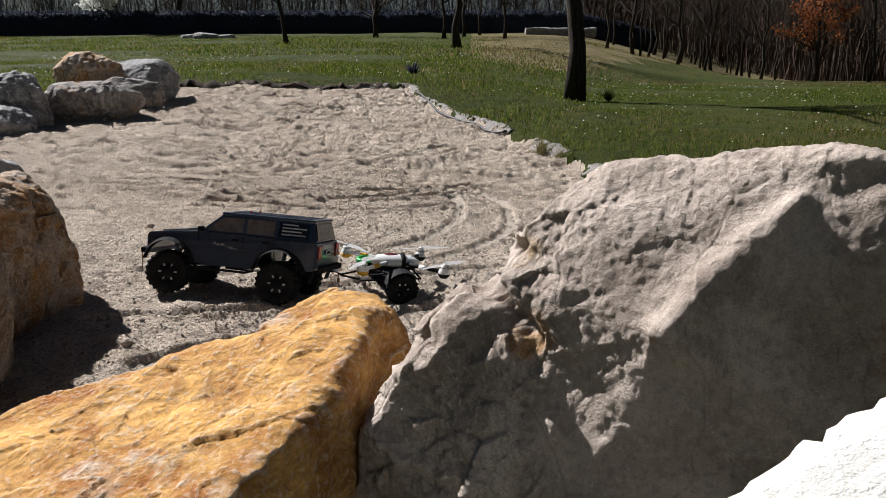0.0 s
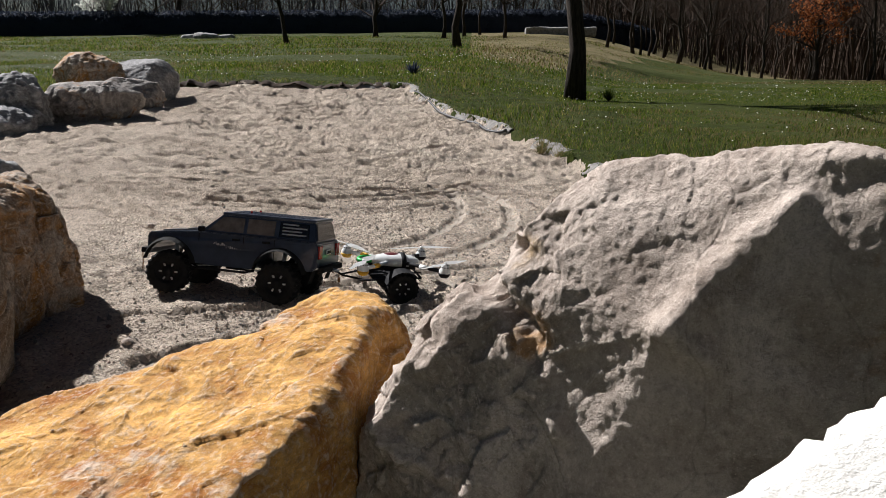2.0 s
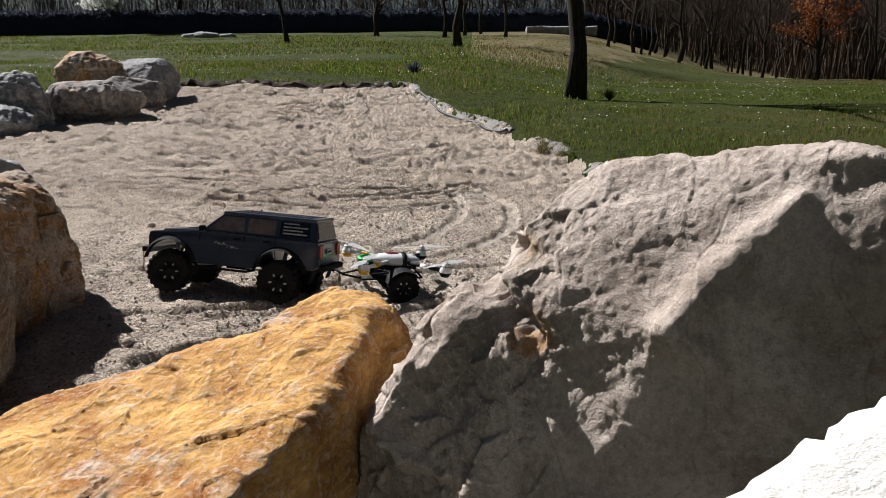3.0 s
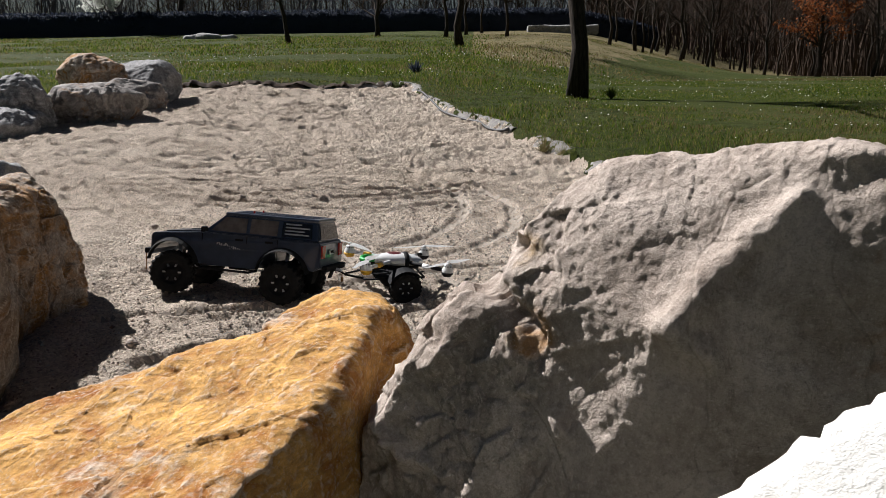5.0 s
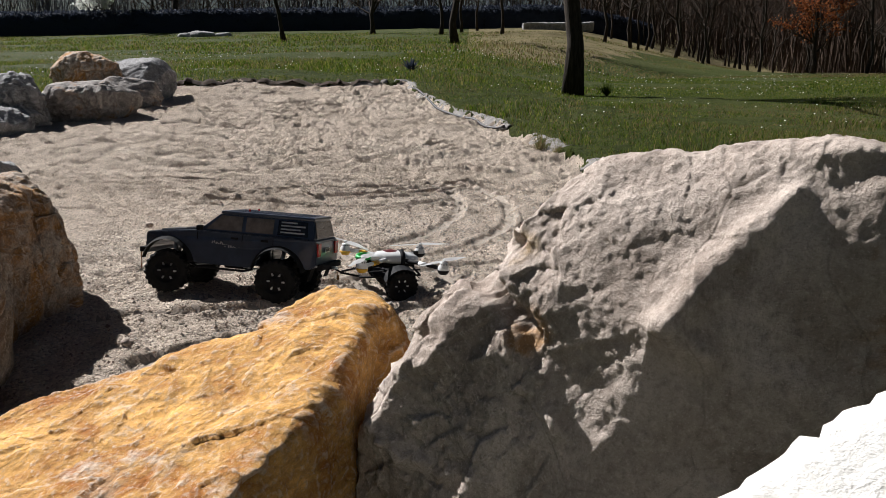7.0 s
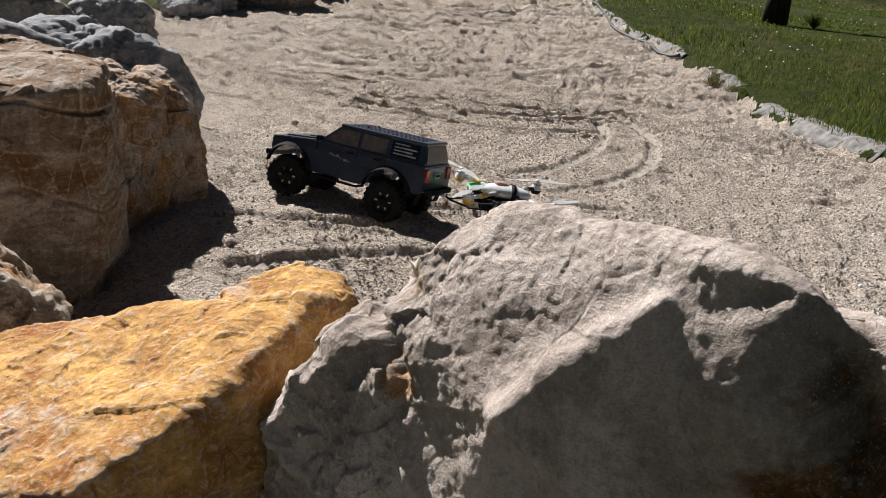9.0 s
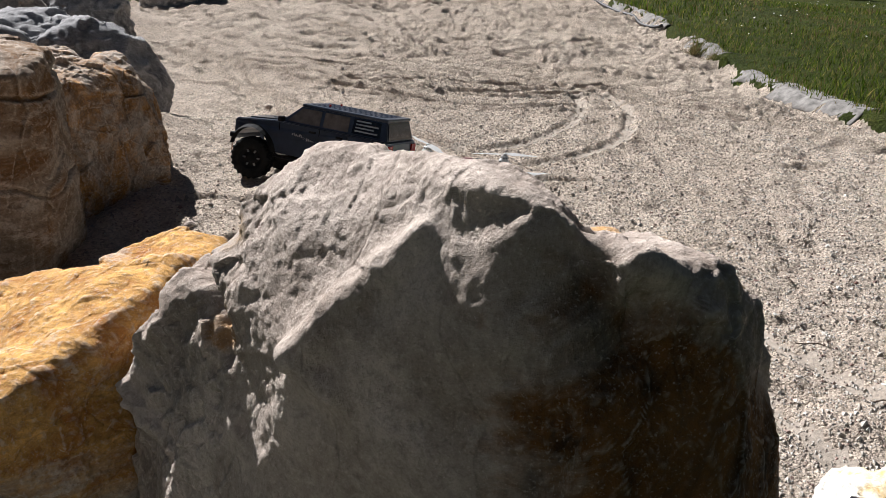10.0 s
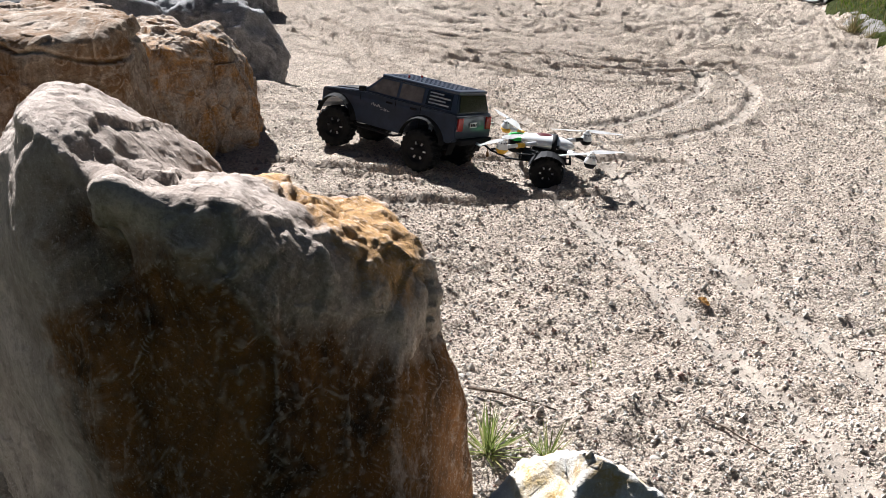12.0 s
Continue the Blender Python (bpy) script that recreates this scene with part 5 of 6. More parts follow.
def blades(name, x, y, z, h, w, lean, mats, rng, index=None):
    """Many upright blades in one mesh: each a narrow bent leaf of two faces."""
    n = len(x)
    a = rng.uniform(0, 2 * math.pi, n)
    b = rng.uniform(0, 2 * math.pi, n)
    tilt = lean * h * rng.uniform(0.2, 1.0, n)
    base = np.stack((x, y, z), 1)
    side = np.stack((np.cos(a), np.sin(a), 0 * a), 1) * w[:, None]
    out = np.stack((np.cos(b), np.sin(b), 0 * b), 1) * tilt[:, None]
    up = np.array((0, 0, 1.0))
    mid = base + up * (h * 0.55)[:, None] + out * 0.35
    tip = base + up * h[:, None] + out
    v = np.stack((base - side, base + side, mid + side * 0.75, mid - side * 0.75, tip), 1).reshape(-1, 3)
    k = np.arange(n)[:, None] * 5
    t1, t2, t3 = k + np.array((0, 1, 2)), k + np.array((0, 2, 3)), k + np.array((3, 2, 4))
    faces = np.concatenate((t1, t2, t3), 0)
    idx = None if index is None else np.concatenate((index, index, index))
    return new(name, array_mesh(name, v, faces, mats, idx))


def sow(y0, y1, u0, u1, n, rng):
    y = np.sqrt(rng.uniform(y0 * y0, y1 * y1, n))
    return y * rng.uniform(u0, u1, n), y


def build_grass():
    rng = np.random.default_rng(2)
    parts_ = []
    for y0, y1, n, h, w in ((2.2, 4.6, 60000, 0.042, 0.0020), (4.6, 8.5, 80000, 0.046, 0.0034), (8.5, 15, 80000, 0.06, 0.006), (15, 34, 80000, 0.085, 0.013)):
        x, y = sow(y0, y1, -0.95, 0.85, n, rng)
        parts_.append((x, y, np.full(n, h), np.full(n, w)))
    n = 9000
    x, y = rng.uniform(-3.2, -1.2, n), rng.uniform(0.8, 5, n)
    parts_.append((x, y, np.full(n, 0.05), np.full(n, 0.002)))
    x, y, h, w = [np.concatenate([p[i] for p in parts_]) for i in range(4)]
    d = pit_distance(x, y) + 0.035 * fbm(np.stack((x, y, 0 * x), 1) * 7, 3, 8)
    keep = d > 0.015
    x, y, h, w, d = x[keep], y[keep], h[keep], w[keep], d[keep]
    p = np.stack((x, y, 0 * x), 1)
    clump = fbm(p * 2.2, 3, 21)
    tall = fbm(p * 0.9, 2, 22)
    lawn = smooth(0.12, 0.22, x / y) * smooth(6.2, 7.2, y)
    h = h * (0.75 + 0.5 * clump + 0.35 * np.clip(tall, 0, 1)) * (1 - 0.55 * lawn) * rng.uniform(0.5, 1.25, len(x))
    h = np.clip(h * 0.72, 0.010, 0.10)
    dry = (rng.uniform(0, 1, len(x)) < 0.14 + 0.55 * np.clip(fbm(p * 1.1, 4, 23), 0, 1) + 0.25 * np.exp(-d / 0.12) - 0.2 * lawn) | ((y > 15) & (x / y > 0.02) & (rng.uniform(0, 1, len(x)) < 0.7))
    ob = blades("grass", x, y, ground_height(x, y) - 0.004, h, w, 0.75, [BLADE, STRAW], rng, dry.astype(int))
    tagged(ob, "green spring grass with dry straw blades on the bank", "grass", kind="stuff")
    n = 1500
    x, y = sow(3, 16, -0.6, 0.6, n, rng)
    d = pit_distance(x, y)
    k = (d > 0.2) & (fbm(np.stack((x, y, 0 * x), 1) * 1.3, 2, 9) > -0.15)
    x, y = x[k], y[k]
    c = np.stack((x, y, ground_height(x, y) + rng.uniform(0.03, 0.06, len(x))), 1)
    s = rng.uniform(0.0025, 0.005, len(x)) * (1 + 0.1 * y)
    a = rng.uniform(0, 6.28, len(x))
    e1 = np.stack((np.cos(a), np.sin(a), 0.3 + 0 * a), 1) * s[:, None]
    e2 = np.stack((-np.sin(a), np.cos(a), 0.4 + 0 * a), 1) * s[:, None]
    v = np.stack((c - e1, c - e2 * 0.9, c + e1, c + e2 * 0.9), 1).reshape(-1, 3)
    f = np.arange(len(x))[:, None] * 4 + np.arange(4)
    ob = new("daisies", array_mesh("daisies", v, f, [PETAL]))
    tagged(ob, "tiny white daisies scattered through the grass", "flowers", kind="stuff")


build_grass()


def grow(rng, start, direction, length, radius, depth, twigs, limbs):
    """One limb and its forks, as lists of points and radii."""
    pts, rad = [Vector(start)], [radius]
    d = Vector(direction).normalized()
    steps = 5
    for i in range(steps):
        d = (d + Vector((rng.uniform(-1, 1), rng.uniform(-1, 1), rng.uniform(-0.5, 0.9))) * 0.16).normalized()
        pts.append(pts[-1] + d * length / steps)
        rad.append(radius * (1 - 0.62 * (i + 1) / steps))
    (limbs if depth > 1 else twigs).append((pts, rad))
    if depth == 0:
        return
    for k in range(rng.randint(3, 5) if depth > 1 else rng.randint(3, 4)):
        i = rng.randint(2, steps)
        a = rng.uniform(0, 2 * math.pi)
        side = Vector((math.cos(a), math.sin(a), rng.uniform(0.25, 0.9)))
        grow(rng, pts[i], (d * 0.55 + side * 0.8), length * rng.uniform(0.45, 0.68), rad[i] * 0.62, depth - 1, twigs, limbs)


def bare_tree(seed, height, radius, x, y, label, leaves=None, leaf_n=0, leaf_size=0.03, lean=(0, 0), first=0.3, group="trees", forks=3):
    """A leafless tree: tapered trunk with limbs, and a crown of fine twigs (with leaves or blossom if given)."""
    rng = random.Random(seed)
    tree = empty("tree", Matrix.Translation((x, y, at_ground(x, y) - 0.03)))
    tagged(tree, label, "tree", group)
    limbs, twigs = [], []
    pts, rad, p = [], [], Vector((0, 0, 0))
    n = 9
    for i in range(n + 1):
        t_ = i / n
        pts.append(Vector((lean[0] * height * t_ + rng.uniform(-1, 1) * 0.012 * height * (i > 0), lean[1] * height * t_ + rng.uniform(-1, 1) * 0.012 * height * (i > 0), height * 0.8 * t_)))
        rad.append(radius * (1.35 if i == 0 else 1.0) * (1 - 0.75 * t_))
    for i in range(n + 1):
        if i / n < first:
            continue
        for k in range(forks if i < n else forks + 1):
            a = rng.uniform(0, 2 * math.pi)
            grow(rng, pts[i], (math.cos(a), math.sin(a), rng.uniform(0.35, 1.0)), height * rng.uniform(0.2, 0.34) * (1.15 - 0.5 * i / n), rad[i] * 0.5, 2, twigs, limbs)
    bm = bmesh.new()
    tube(bm, pts, rad, 10)
    for q, r in limbs:
        tube(bm, q, r, 5, False)
    part("trunk", bm, BARK, tree, "dark rough bark")
    bm = bmesh.new()
    for q, r in twigs:
        tube(bm, q, [max(v, 0.0035) for v in r], 3, False)
    if leaves is not None:
        tips = [q for q, r in twigs]
        for k in range(leaf_n):
            q = tips[k % len(tips)]
            c = q[rng.randint(1, len(q) - 1)] + Vector((rng.uniform(-1, 1), rng.uniform(-1, 1), rng.uniform(-1, 1))) * leaf_size * 2
            a, b = Vector((rng.uniform(-1, 1), rng.uniform(-1, 1), rng.uniform(-1, 1))).normalized(), Vector((rng.uniform(-1, 1), rng.uniform(-1, 1), rng.uniform(-1, 1)))
            b = a.cross(b).normalized()
            f = bm.faces.new([bm.verts.new(c + a * leaf_size * u + b * leaf_size * 0.6 * v) for u, v in ((-1, 0), (0, -1), (1, 0), (0, 1))])
            f.material_index = 1
    crown = part("crown", bm, TWIG, tree, "fine bare twigs" if leaves is None else "twigs with small petals or leaves")
    if leaves is not None:
        crown.data.materials.append(leaves)
    return tree


# Trees on the meadow, each where it stands
bare_tree(1, 6.5, 0.098, 1.20, 8.45, "tall bare tree with a stout dark trunk on the lawn", lean=(-0.045, 0.0), first=0.24, forks=8)
bare_tree(2, 6.5, 0.11, -0.37, 22.0, "bare tree with a straight slim trunk on the slope")
bare_tree(3, 5.0, 0.075, -6.1, 25.3, "young bare tree with a leaning trunk on the slope", lean=(-0.1, 0))
bare_tree(4, 4.6, 0.10, -4.1, 33.0, "spreading bare tree before the hedge", first=0.12)
bare_tree(5, 5.2, 0.08, -1.1, 31.0, "slim bare tree before the hedge")
bare_tree(6, 5.0, 0.07, -0.3, 33.0, "slim bare tree before the hedge")
bare_tree(7, 5.0, 0.07, 1.35, 31.0, "slim bare tree before the hedge")
bare_tree(8, 4.6, 0.06, 0.4, 36.0, "slim bare tree before the hedge")
bare_tree(9, 6.0, 0.16, -14.5, 38.0, "old bare tree with a forked trunk behind the hedge")
bare_tree(10, 5.0, 0.09, -17.9, 37.6, "fruit tree in white blossom beside the hedge", PETAL, 11000, 0.05, first=0.1)
bare_tree(11, 4.5, 0.10, 13.3, 30.0, "small tree still holding russet dry leaves at the wood's edge", RUSSET, 3400, 0.055, first=0.15)

wood = [bare_tree(20 + k, h, r, x, y, "bare grey-brown tree at the edge of the wood", first=0.22, group="trees of the bare wood")
        for k, (h, r, x, y) in enumerate(((7.5, 0.050, 6.6, 36.0), (6.5, 0.040, 8.2, 33.0), (8.0, 0.058, 10.4, 33.5), (7.0, 0.045, 12.0, 32.0)))]
rng_w = random.Random(77)
spots = []
for k in range(84):
    u = rng_w.uniform(0.17, 0.86)
    y_ = rng_w.uniform(28, 44) + 6 * max(0, 0.3 - u)
    spots.append((u * y_, y_))
for k in range(90):
    u = rng_w.uniform(-0.75, 0.2)
    y_ = rng_w.uniform(43, 60)
    spots.append((u * y_, y_))
for k, (x, y) in enumerate(spots):
    copy_thing(wood[k % 4], pose(x, y, at_ground(x, y) - 0.03, 0, 0, rng_w.uniform(0, 360)))


def thicket():
    """Underwood and farther trees of the wood, too fine to count."""
    rng = np.random.default_rng(8)
    v, f = [], []
    n = 15000
    u = rng.uniform(0.14, 0.95, n)
    y = rng.uniform(0, 32, n) + 50 - 14 * smooth(0.32, 0.5, u)
    x = u * y
    h = rng.uniform(0.8, 7.5, n)
    w = 0.012 + 0.005 * h * rng.uniform(0.3, 1, n)
    ob = blades("thicket", x, y, ground_height(x, y) - 0.1, h, w, 0.45, [TWIG], rng)
    tagged(ob, "dense bare brown underwood of the leafless wood", "thicket", kind="stuff")


thicket()


def far_wood():
    """The dark leafless wood behind the hedge, with sky showing through."""
    rng = np.random.default_rng(18)
    n = 10000
    u, y = rng.uniform(-1.0, 0.12, n), rng.uniform(50, 95, n)
    h = rng.uniform(1.5, 8.5, n) * (0.6 + 0.4 * np.sin(u * 37) ** 2)
    ob = blades("far_wood", u * y, y, ground_height(u * y, y) - 0.1, h, 0.008 + 0.006 * h * rng.uniform(0.2, 1, n), 0.5, [HAZE_TWIG], rng)
    tagged(ob, "dark leafless wood behind the hedge", "wood", kind="stuff")


far_wood()


def build_hedge():
    """A long clipped dark hedge: an uneven core bristling with small leaves."""
    rng = np.random.default_rng(4)
    line = bend([(-30, 29.5), (-21.2, 34.2), (-9.6, 38.9), (3.6, 40.2), (9.5, 40.5)], 60)
    hedge = empty("hedge", Matrix.Translation((0, 0, 0)))
    tagged(hedge, "long dark clipped evergreen hedge across the meadow's end", "hedge")
    n = len(line)
    prof = [(-0.5, -0.2), (-0.55, 0.45), (-0.4, 0.88), (0.0, 0.98), (0.4, 0.88), (0.55, 0.45), (0.5, -0.2)]
    d = np.gradient(line, axis=0)
    d /= np.linalg.norm(d, axis=1)[:, None]
    nn = np.stack((-d[:, 1], d[:, 0]), 1)
    z = ground_height(line[:, 0], line[:, 1])
    v = np.array([(line[i, 0] + nn[i, 0] * a, line[i, 1] + nn[i, 1] * a, z[i] + b) for i in range(n) for a, b in prof])
    v += 0.10 * np.stack([fbm(v * 2.2, 3, s) for s in (1, 2, 3)], 1)
    k = len(prof)
    f = np.array([(i * k + j, i * k + j + 1, (i + 1) * k + j + 1, (i + 1) * k + j) for i in range(n - 1) for j in range(k - 1)])
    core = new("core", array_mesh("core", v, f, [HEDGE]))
    core.parent = hedge
    m = 26000
    i = rng.integers(0, n - 1, m)
    t_ = rng.uniform(0, 1, m)
    a = rng.uniform(-0.6, 0.2, m)
    b = np.where(rng.uniform(0, 1, m) < 0.4, rng.uniform(0.8, 1.08, m), rng.uniform(0, 0.95, m))
    c = np.stack((line[i, 0] + nn[i, 0] * -a * 0 + (line[i + 1, 0] - line[i, 0]) * t_ - nn[i, 0] * np.abs(a), line[i, 1] + (line[i + 1, 1] - line[i, 1]) * t_ - nn[i, 1] * np.abs(a), z[i] + b), 1)
    e1 = rng.normal(0, 1, (m, 3)) * 0.035
    e2 = rng.normal(0, 1, (m, 3)) * 0.035
    v = np.stack((c - e1, c - e2, c + e1, c + e2), 1).reshape(-1, 3)
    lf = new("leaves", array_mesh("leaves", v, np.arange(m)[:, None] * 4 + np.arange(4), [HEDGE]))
    lf.parent = hedge


build_hedge()


# ---- gravel, cloth, twigs and small growth in the pit ----
def build_gravel():
    rng = np.random.default_rng(6)
    n = 130000
    y = 0.55 + 2.6 * rng.uniform(0, 1, n) ** 1.6
    x = rng.uniform(-0.55, 0.75, n) * (0.55 + 0.35 * y)
    x = np.where(rng.uniform(0, 1, n) < 0.25, rng.uniform(-1.0, 1.1, n), x + 0.15)
    k = pit_distance(x, y) < -0.03
    x, y = x[k], y[k]
    n = len(x)
    z = ground_height(x, y) + sand_relief(x, y)
    s = np.clip(rng.lognormal(-6.5, 0.45, n), 0.0006, 0.006)
    c = np.stack((x, y, z + s * 0.1), 1)
    d = rng.normal(0, 1, (n, 5, 3))
    d /= np.linalg.norm(d, axis=2)[:, :, None]
    q = np.array(((1, 0, 0), (-0.5, 0.87, 0), (-0.5, -0.87, 0), (0, 0, 0.8), (0, 0, -0.6)))
    v = c[:, None, :] + (q[None] + 0.35 * d) * s[:, None, None]
    t = np.array(((0, 1, 3), (1, 2, 3), (2, 0, 3), (1, 0, 4), (2, 1, 4), (0, 2, 4)))
    f = (np.arange(n)[:, None, None] * 5 + t[None]).reshape(-1, 3)
    m = Nodes("gravel_grains", 0.85)
    col = m.ramp(m.island(), (0.0, (0.20, 0.12, 0.1)), (0.2, (0.288, 0.26, 0.224)), (0.7, (0.432, 0.4, 0.356)), (1.0, (0.608, 0.584, 0.536)))
    ob = new("gravel", array_mesh("gravel", v.reshape(-1, 3), f, [m.done(col)], None, True))
    tagged(ob, "loose fine beige gravel grains over the sand", "gravel", kind="stuff")


build_gravel()

CLOTH = plain("grey_fabric", (0.19, 0.178, 0.165), 0.9, 0, 0.45, 40)
HOSE = plain("black_hose", (0.02, 0.018, 0.016), 0.6)
# Soil, kept dark for the painted shadow line under the turf
SOIL_SHADE = plain("soil_and_shade", (0.045, 0.032, 0.023), 0.95, 0, 0.4, 30)
STICK = bark_material("dry_sticks", (0.06, 0.045, 0.035), (0.17, 0.13, 0.10))


def fabric(points, width, seed, label):
    """A crumpled strip of ground fabric lying along the rim."""
    line = bend(points, 16)
    d = np.gradient(line, axis=0)
    d /= np.linalg.norm(d, axis=1)[:, None]
    nn = np.stack((-d[:, 1], d[:, 0]), 1)
    k = 13
    w = width * (0.75 + 0.35 * fbm(np.stack((line[:, 0], line[:, 1], 0 * line[:, 0]), 1) * 4, 2, seed))
    u = np.linspace(-0.5, 0.5, k)
    x = (line[:, 0][:, None] + nn[:, 0][:, None] * w[:, None] * u[None]).ravel()
    y = (line[:, 1][:, None] + nn[:, 1][:, None] * w[:, None] * u[None]).ravel()
    p = np.stack((x, y, 0 * x), 1)
    jag = 0.010 * np.stack((fbm(p * 15, 2, seed + 5), fbm(p * 15, 2, seed + 6)), 1)
    x, y = x + jag[:, 0], y + jag[:, 1]
    z = ground_height(x, y) + 0.001 + 0.012 * np.abs(fbm(p * 8, 3, seed + 1, 0.6)) * np.tile(1 - (2 * u) ** 4, len(line)) - 0.006 * np.tile((2 * u) ** 4, len(line)) + 0.003 * fbm(p * 34, 2, seed + 2)
    n = len(line)
    i = (np.arange(n - 1)[:, None] * k + np.arange(k - 1)[None]).ravel()
    ob = new("ground_fabric", array_mesh("ground_fabric", np.stack((x, y, z), 1), np.stack((i, i + 1, i + k + 1, i + k), 1), [CLOTH]))
    mod = ob.modifiers.new("thickness", "SOLIDIFY")
    mod.thickness = 0.002
    return tagged(ob, label, "fabric", "strips of fabric at the rim")


fabric([(-0.62, 6.98), (-0.48, 6.88), (-0.40, 6.3), (-0.22, 5.75), (-0.07, 5.3), (0.06, 5.0), (0.2, 4.72), (0.3, 4.5)], 0.11, 3, "frayed grey ground fabric along the pit's grassy rim")
fabric([(0.62, 3.5), (0.74, 3.22), (0.86, 2.98), (0.96, 2.84)], 0.13, 7, "crumpled grey ground fabric at the grass edge")
fabric([(0.40, 4.2), (0.48, 3.98), (0.55, 3.8)], 0.12, 9, "torn scrap of grey ground fabric at the rim")
fabric([(-1.42, 6.82), (-1.2, 6.84), (-0.95, 6.9), (-0.7, 6.98)], 0.14, 12, "dark folded ground fabric along the far rim")


def turf_lip(points, seed, label):
    """The crumbling earth step where the turf breaks off above the sand, darkened to paint in its shadow line."""
    line = bend(points, 40)
    d = np.gradient(line, axis=0)
    d /= np.linalg.norm(d, axis=1)[:, None]
    nn = np.stack((-d[:, 1], d[:, 0]), 1)
    prof = [(-0.05, -0.03), (-0.028, -0.012), (-0.014, -0.004), (-0.02, 0.004), (0.0, 0.006), (0.03, 0.0), (0.06, -0.02)]
    k = len(prof)
    v = []
    for i in range(len(line)):
        z = at_ground(line[i, 0] + nn[i, 0] * -0.07, line[i, 1] + nn[i, 1] * -0.07)
        z += 0.035 * float(fbm(np.array([(line[i, 0] * 6.0, line[i, 1] * 6.0, 0.5)]), 3, seed + 9, 0.7)[0]) - 0.014
        v += [(line[i, 0] + nn[i, 0] * a, line[i, 1] + nn[i, 1] * a, z + b) for a, b in prof]
    v = np.array(v)
    v += np.stack([fbm(v * 9, 3, seed + s, 0.6) for s in (1, 2, 3)], 1) * np.array((0.03, 0.03, 0.012))
    n = len(line)
    f = np.array([(i * k + j, (i + 1) * k + j, (i + 1) * k + j + 1, i * k + j + 1) for i in range(n - 1) for j in range(k - 1)])
    return tagged(new("turf_edge", array_mesh("turf_edge", v, f, [SOIL_SHADE])), label, "turf edge", kind="structure")


turf_lip([(-0.62, 7.05), (-0.9, 6.97), (-1.2, 6.88), (-1.6, 6.86), (-2.0, 6.82), (-2.3, 6.68), (-2.52, 6.55), (-2.6, 6.0)], 5, "crumbling earth edge with a painted dark shadow line under the turf")

bm = bmesh.new()
tube(bm, [(x, y, at_ground(x, y) + 0.02) for x, y in bend([(-0.43, 6.5), (-0.24, 5.75), (-0.15, 5.35), (-0.02, 5.05), (0.1, 4.85), (0.16, 4.62), (0.27, 4.5)], 6)], 0.009, 7)
me = bpy.data.meshes.new("edging_hose")
bm.to_mesh(me)
bm.free()
me.materials.append(HOSE)
tagged(new("edging_hose", me), "black edging pipe half buried under the fabric", "pipe")


def twig(points, r, label="thin dry twig lying on the gravel"):
    bm = bmesh.new()
    tube(bm, [(x, y, at_ground(x, y) + r + 0.004 + dz) for x, y, dz in points], [r * (1 - 0.6 * i / (len(points) - 1)) for i in range(len(points))], 6)
    me = bpy.data.meshes.new("twig")
    bm.to_mesh(me)
    bm.free()
    me.materials.append(STICK)
    return tagged(new("twig", me), label, "twig", "fallen twigs")


twig([(0.10, 0.838, 0.004), (0.14, 0.845, 0.006), (0.17, 0.848, 0.003), (0.205, 0.852, 0)], 0.0022, "long brown twig lying beside the needle tufts")
twig([(0.354, 0.919, 0), (0.38, 0.91, 0.002), (0.41, 0.895, 0.001), (0.432, 0.888, 0)], 0.0013)
twig([(0.37, 1.392, 0.002), (0.39, 1.384, 0.006), (0.41, 1.39, 0.002)], 0.0025)
twig([(0.56, 1.02, 0), (0.585, 1.035, 0.002), (0.60, 1.03, 0)], 0.0015)
twig([(0.50, 1.16, 0), (0.53, 1.165, 0.003), (0.55, 1.16, 0)], 0.0012)
twig([(0.02, 1.1, 0), (0.05, 1.09, 0.003), (0.07, 1.1, 0)], 0.0012)


def tuft(x, y, n, h, w, seed, mat_, label, category="plant", spread=0.9):
    """A little plant: blades that spring from one root."""
    rng = np.random.default_rng(seed)
    z = np.full(n, at_ground(x, y) - 0.002)
    hh = h * rng.uniform(0.55, 1.1, n)
    ob = blades("needle_tuft" if mat_ is NEEDLE else "weed", np.full(n, 0.0) + rng.normal(0, 0.003, n), rng.normal(0, 0.003, n), z * 0, hh * rng.uniform(0.25, 1, n), np.full(n, w), 0, [mat_], rng)
    co = np.zeros(n * 15, np.float32)
    ob.data.vertices.foreach_get("co", co)
    co = co.reshape(n, 5, 3)
    a = rng.uniform(0, 2 * math.pi, n)
    tilt = rng.uniform(0.1, 1.0, n) * spread
    for j, q in ((2, 0.6), (3, 0.6), (4, 1.0)):
        co[:, j, 0] += np.cos(a) * hh * np.sin(tilt) * q
        co[:, j, 1] += np.sin(a) * hh * np.sin(tilt) * q
        co[:, j, 2] = hh * np.cos(tilt) * q
    ob.data.vertices.foreach_set("co", co.ravel())
    ob.data.update()
    ob.location = (x, y, at_ground(x, y))
    return tagged(ob, label, category, "small plants in the pit")


tuft(0.165, 0.755, 90, 0.06, 0.0009, 1, NEEDLE, "spiky green needle-leaved seedling in the gravel", spread=1.35)
tuft(0.222, 0.775, 45, 0.045, 0.0008, 2, NEEDLE, "small spiky yellow-green seedling in the gravel", spread=1.35)
tuft(0.215, 0.955, 14, 0.022, 0.0008, 3, NEEDLE, "tiny sprouting weed in the gravel", spread=1.2)
tuft(0.43, 3.92, 160, 0.13, 0.0009, 4, STRAW, "dry grey wiry weed at the sand's edge", spread=1.2)
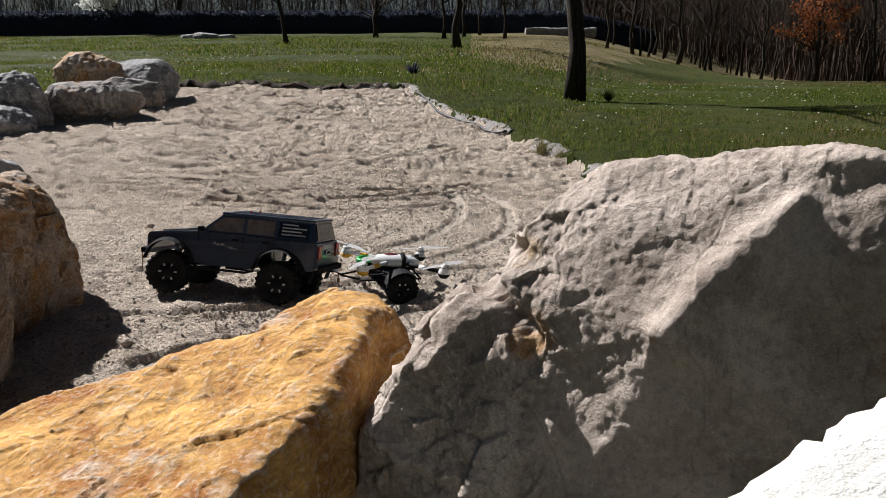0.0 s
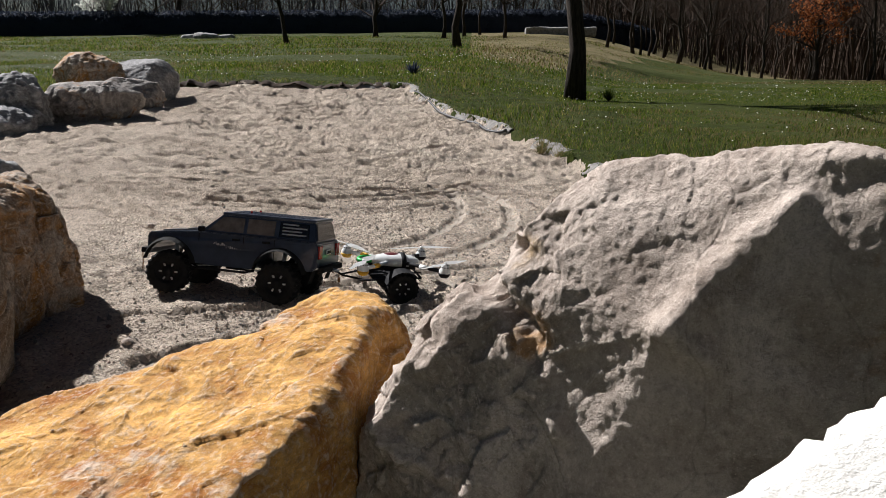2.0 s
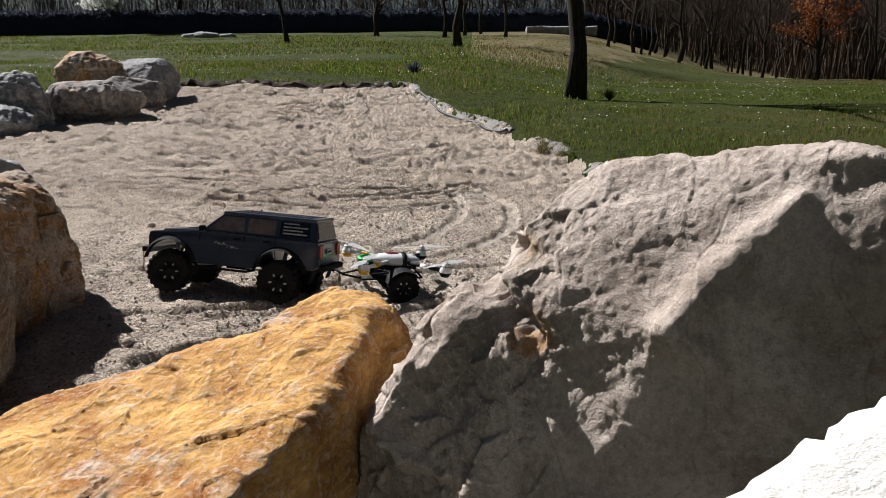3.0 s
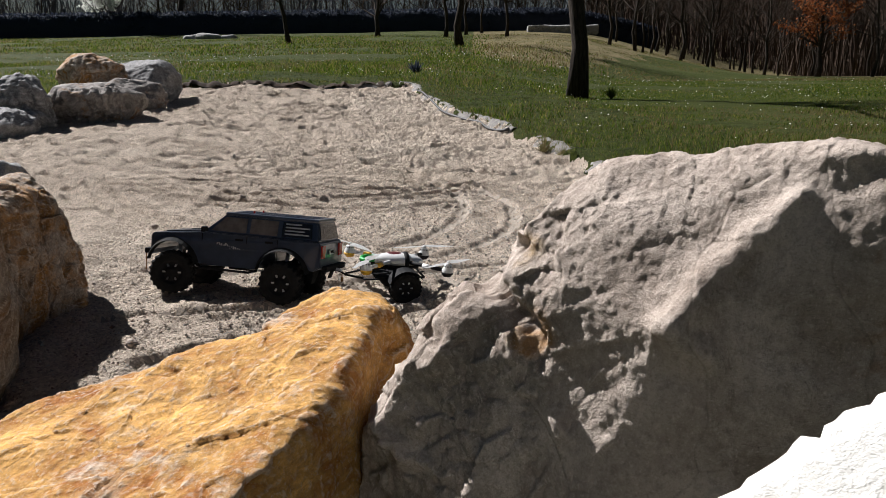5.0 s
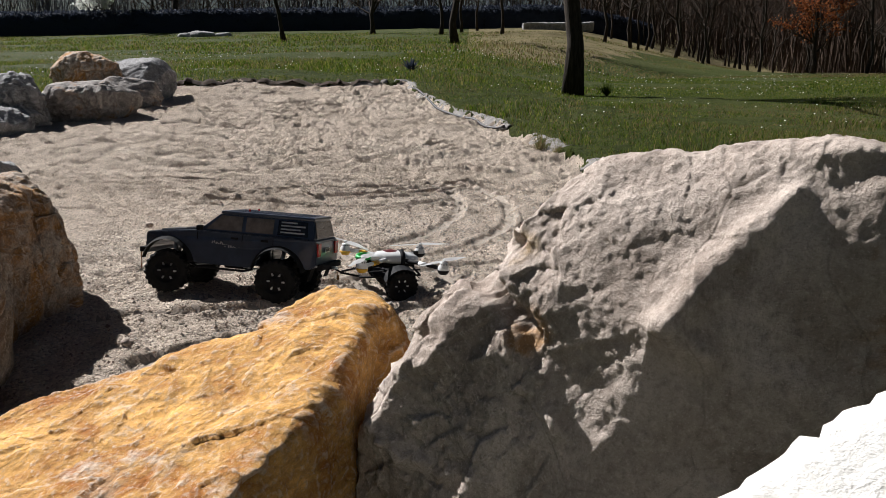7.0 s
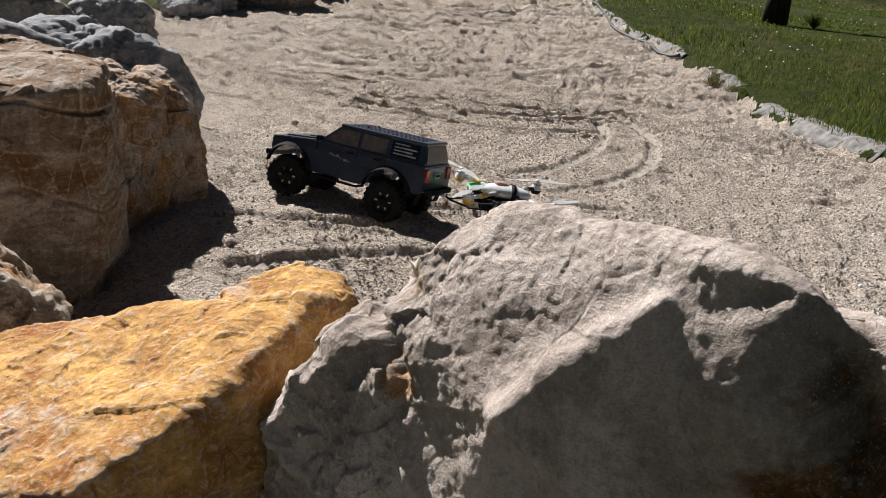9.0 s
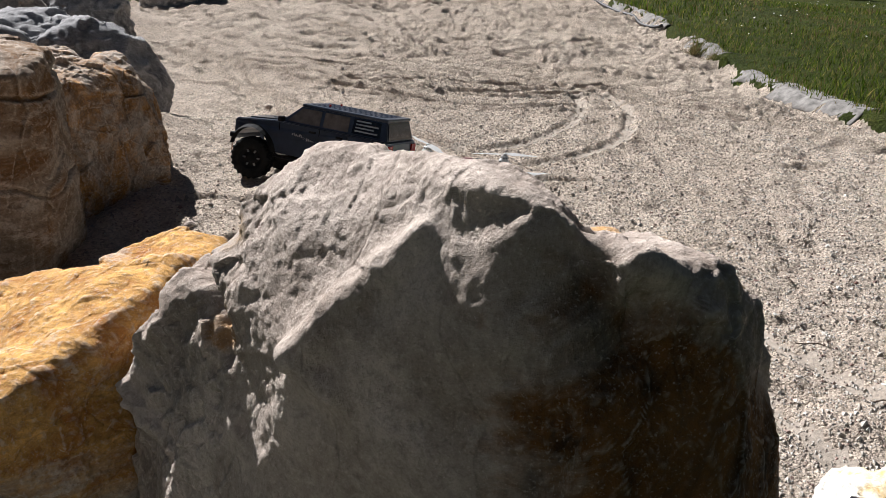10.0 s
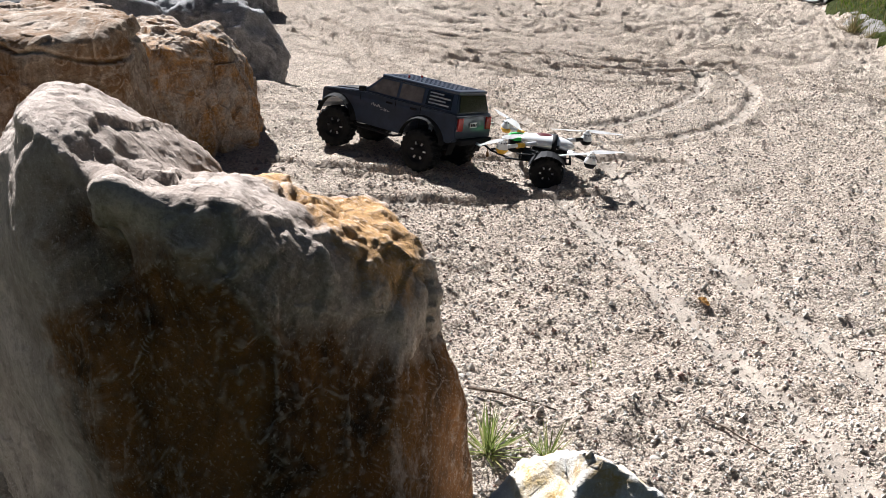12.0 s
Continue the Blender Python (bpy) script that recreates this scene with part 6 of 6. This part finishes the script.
tuft(0.50, 3.75, 110, 0.09, 0.0008, 5, STRAW, "dry grey wiry weed at the sand's edge", spread=1.3)
tuft(-0.62, 8.9, 60, 0.16, 0.012, 6, HEDGE, "dark leafy weed standing in the meadow", spread=1.0)
tuft(1.55, 8.3, 220, 0.16, 0.0025, 7, BLADE, "clump of long grass at the foot of the tree", spread=0.9)

# Crumbled soil in the gap between the front boulders
def build_soil():
    rng = np.random.default_rng(9)
    n = 1500
    x, y = rng.normal(-0.05, 0.05, n), rng.normal(0.37, 0.06, n)
    s = rng.uniform(0.0025, 0.009, n)
    c = np.stack((x, y, ground_height(x, y) + s * 0.3), 1)
    q = np.array(((1, 0, 0), (-0.5, 0.87, 0), (-0.5, -0.87, 0), (0.3, 0.3, 0.9), (-0.4, 0.1, 0.8), (0, 0, -0.8)))
    v = c[:, None, :] + (q[None] + rng.normal(0, 0.25, (n, 6, 3))) * s[:, None, None]
    t = np.array(((0, 1, 3), (1, 4, 3), (1, 2, 4), (2, 0, 3), (2, 3, 4), (1, 0, 5), (2, 1, 5), (0, 2, 5)))
    f = (np.arange(n)[:, None, None] * 6 + t[None]).reshape(-1, 3)
    tagged(new("soil", array_mesh("soil", v.reshape(-1, 3), f, [SOIL_SHADE], None, True)), "crumbled brown soil between the boulders", "soil", kind="stuff")


build_soil()

# A curled dead leaf
bm = bmesh.new()
rows = []
for i in range(7):
    t_ = i / 6
    w = 0.008 * math.sin(math.pi * (0.06 + 0.9 * t_)) * (1.25 if i % 2 else 0.7)
    rows.append([bm.verts.new(((t_ - 0.5) * 0.034, s * w, 0.004 + 0.006 * abs(s) + 0.004 * math.sin(5 * t_))) for s in (-1, 0, 1)])
for p_, r_ in zip(rows, rows[1:]):
    for j in (0, 1):
        bm.faces.new((p_[j], p_[j + 1], r_[j + 1], r_[j]))
bmesh.ops.solidify(bm, geom=bm.faces[:], thickness=0.0006)
me = bpy.data.meshes.new("dead_leaf")
bm.to_mesh(me)
bm.free()
me.materials.append(plain("tan_leaf", (0.55, 0.36, 0.15), 0.7))
leaf = tagged(new("dead_leaf", me), "curled tan dead leaf on the gravel", "leaf")
leaf.location = (0.306, 1.201, at_ground(0.306, 1.201) + 0.002)
leaf.rotation_euler = (0.2, 0, -0.5)
leaf.scale = (0.6, 0.6, 0.6)

# Loose stones
for x, y, s, seed in ((-0.505, 1.175, 0.022, 61), (-0.3, 1.06, 0.012, 62), (-0.42, 1.62, 0.012, 63), (-0.95, 2.3, 0.02, 64)):
    ob = boulder(block(x, y, s, s * 0.8, s * 0.6, 20, seed, s * 0.1), GREY, "small loose grey stone on the sand", seed, s * 0.09, s * 0.5, 0.3, s * 0.02, s * 0.05, group="loose stones")
    ob.name, ob["category"] = "stone", "stone"

# A low pale stone kerb far up the meadow, and stones in the grass
boulder([(2.6 + 3.4 * a, 37.2 + 0.5 * b + 0.25 * math.sin(3 * a), at_ground(4, 37.4) - 0.1 + (0.42 if c else 0)) for a in (0, 0.33, 0.66, 1) for b in (0, 1) for c in (0, 1)],
        BLUISH, "low pale stone kerb at the top of the meadow", 71, 0.06, 0.3, 0.2, 0.02, 0.03, group="stones in the meadow")
for x, y, s, seed in ((-10.8, 31.0, 0.6, 72), (-10.0, 31.3, 0.4, 73), (-11.6, 31.2, 0.4, 74)):
    boulder(block(x, y, s * 1.6, s, s * 0.45, 10, seed), BLUISH, "grey stone lying in the meadow", seed, 0.05, 0.2, 0.3, 0.01, 0.02, group="stones in the meadow")
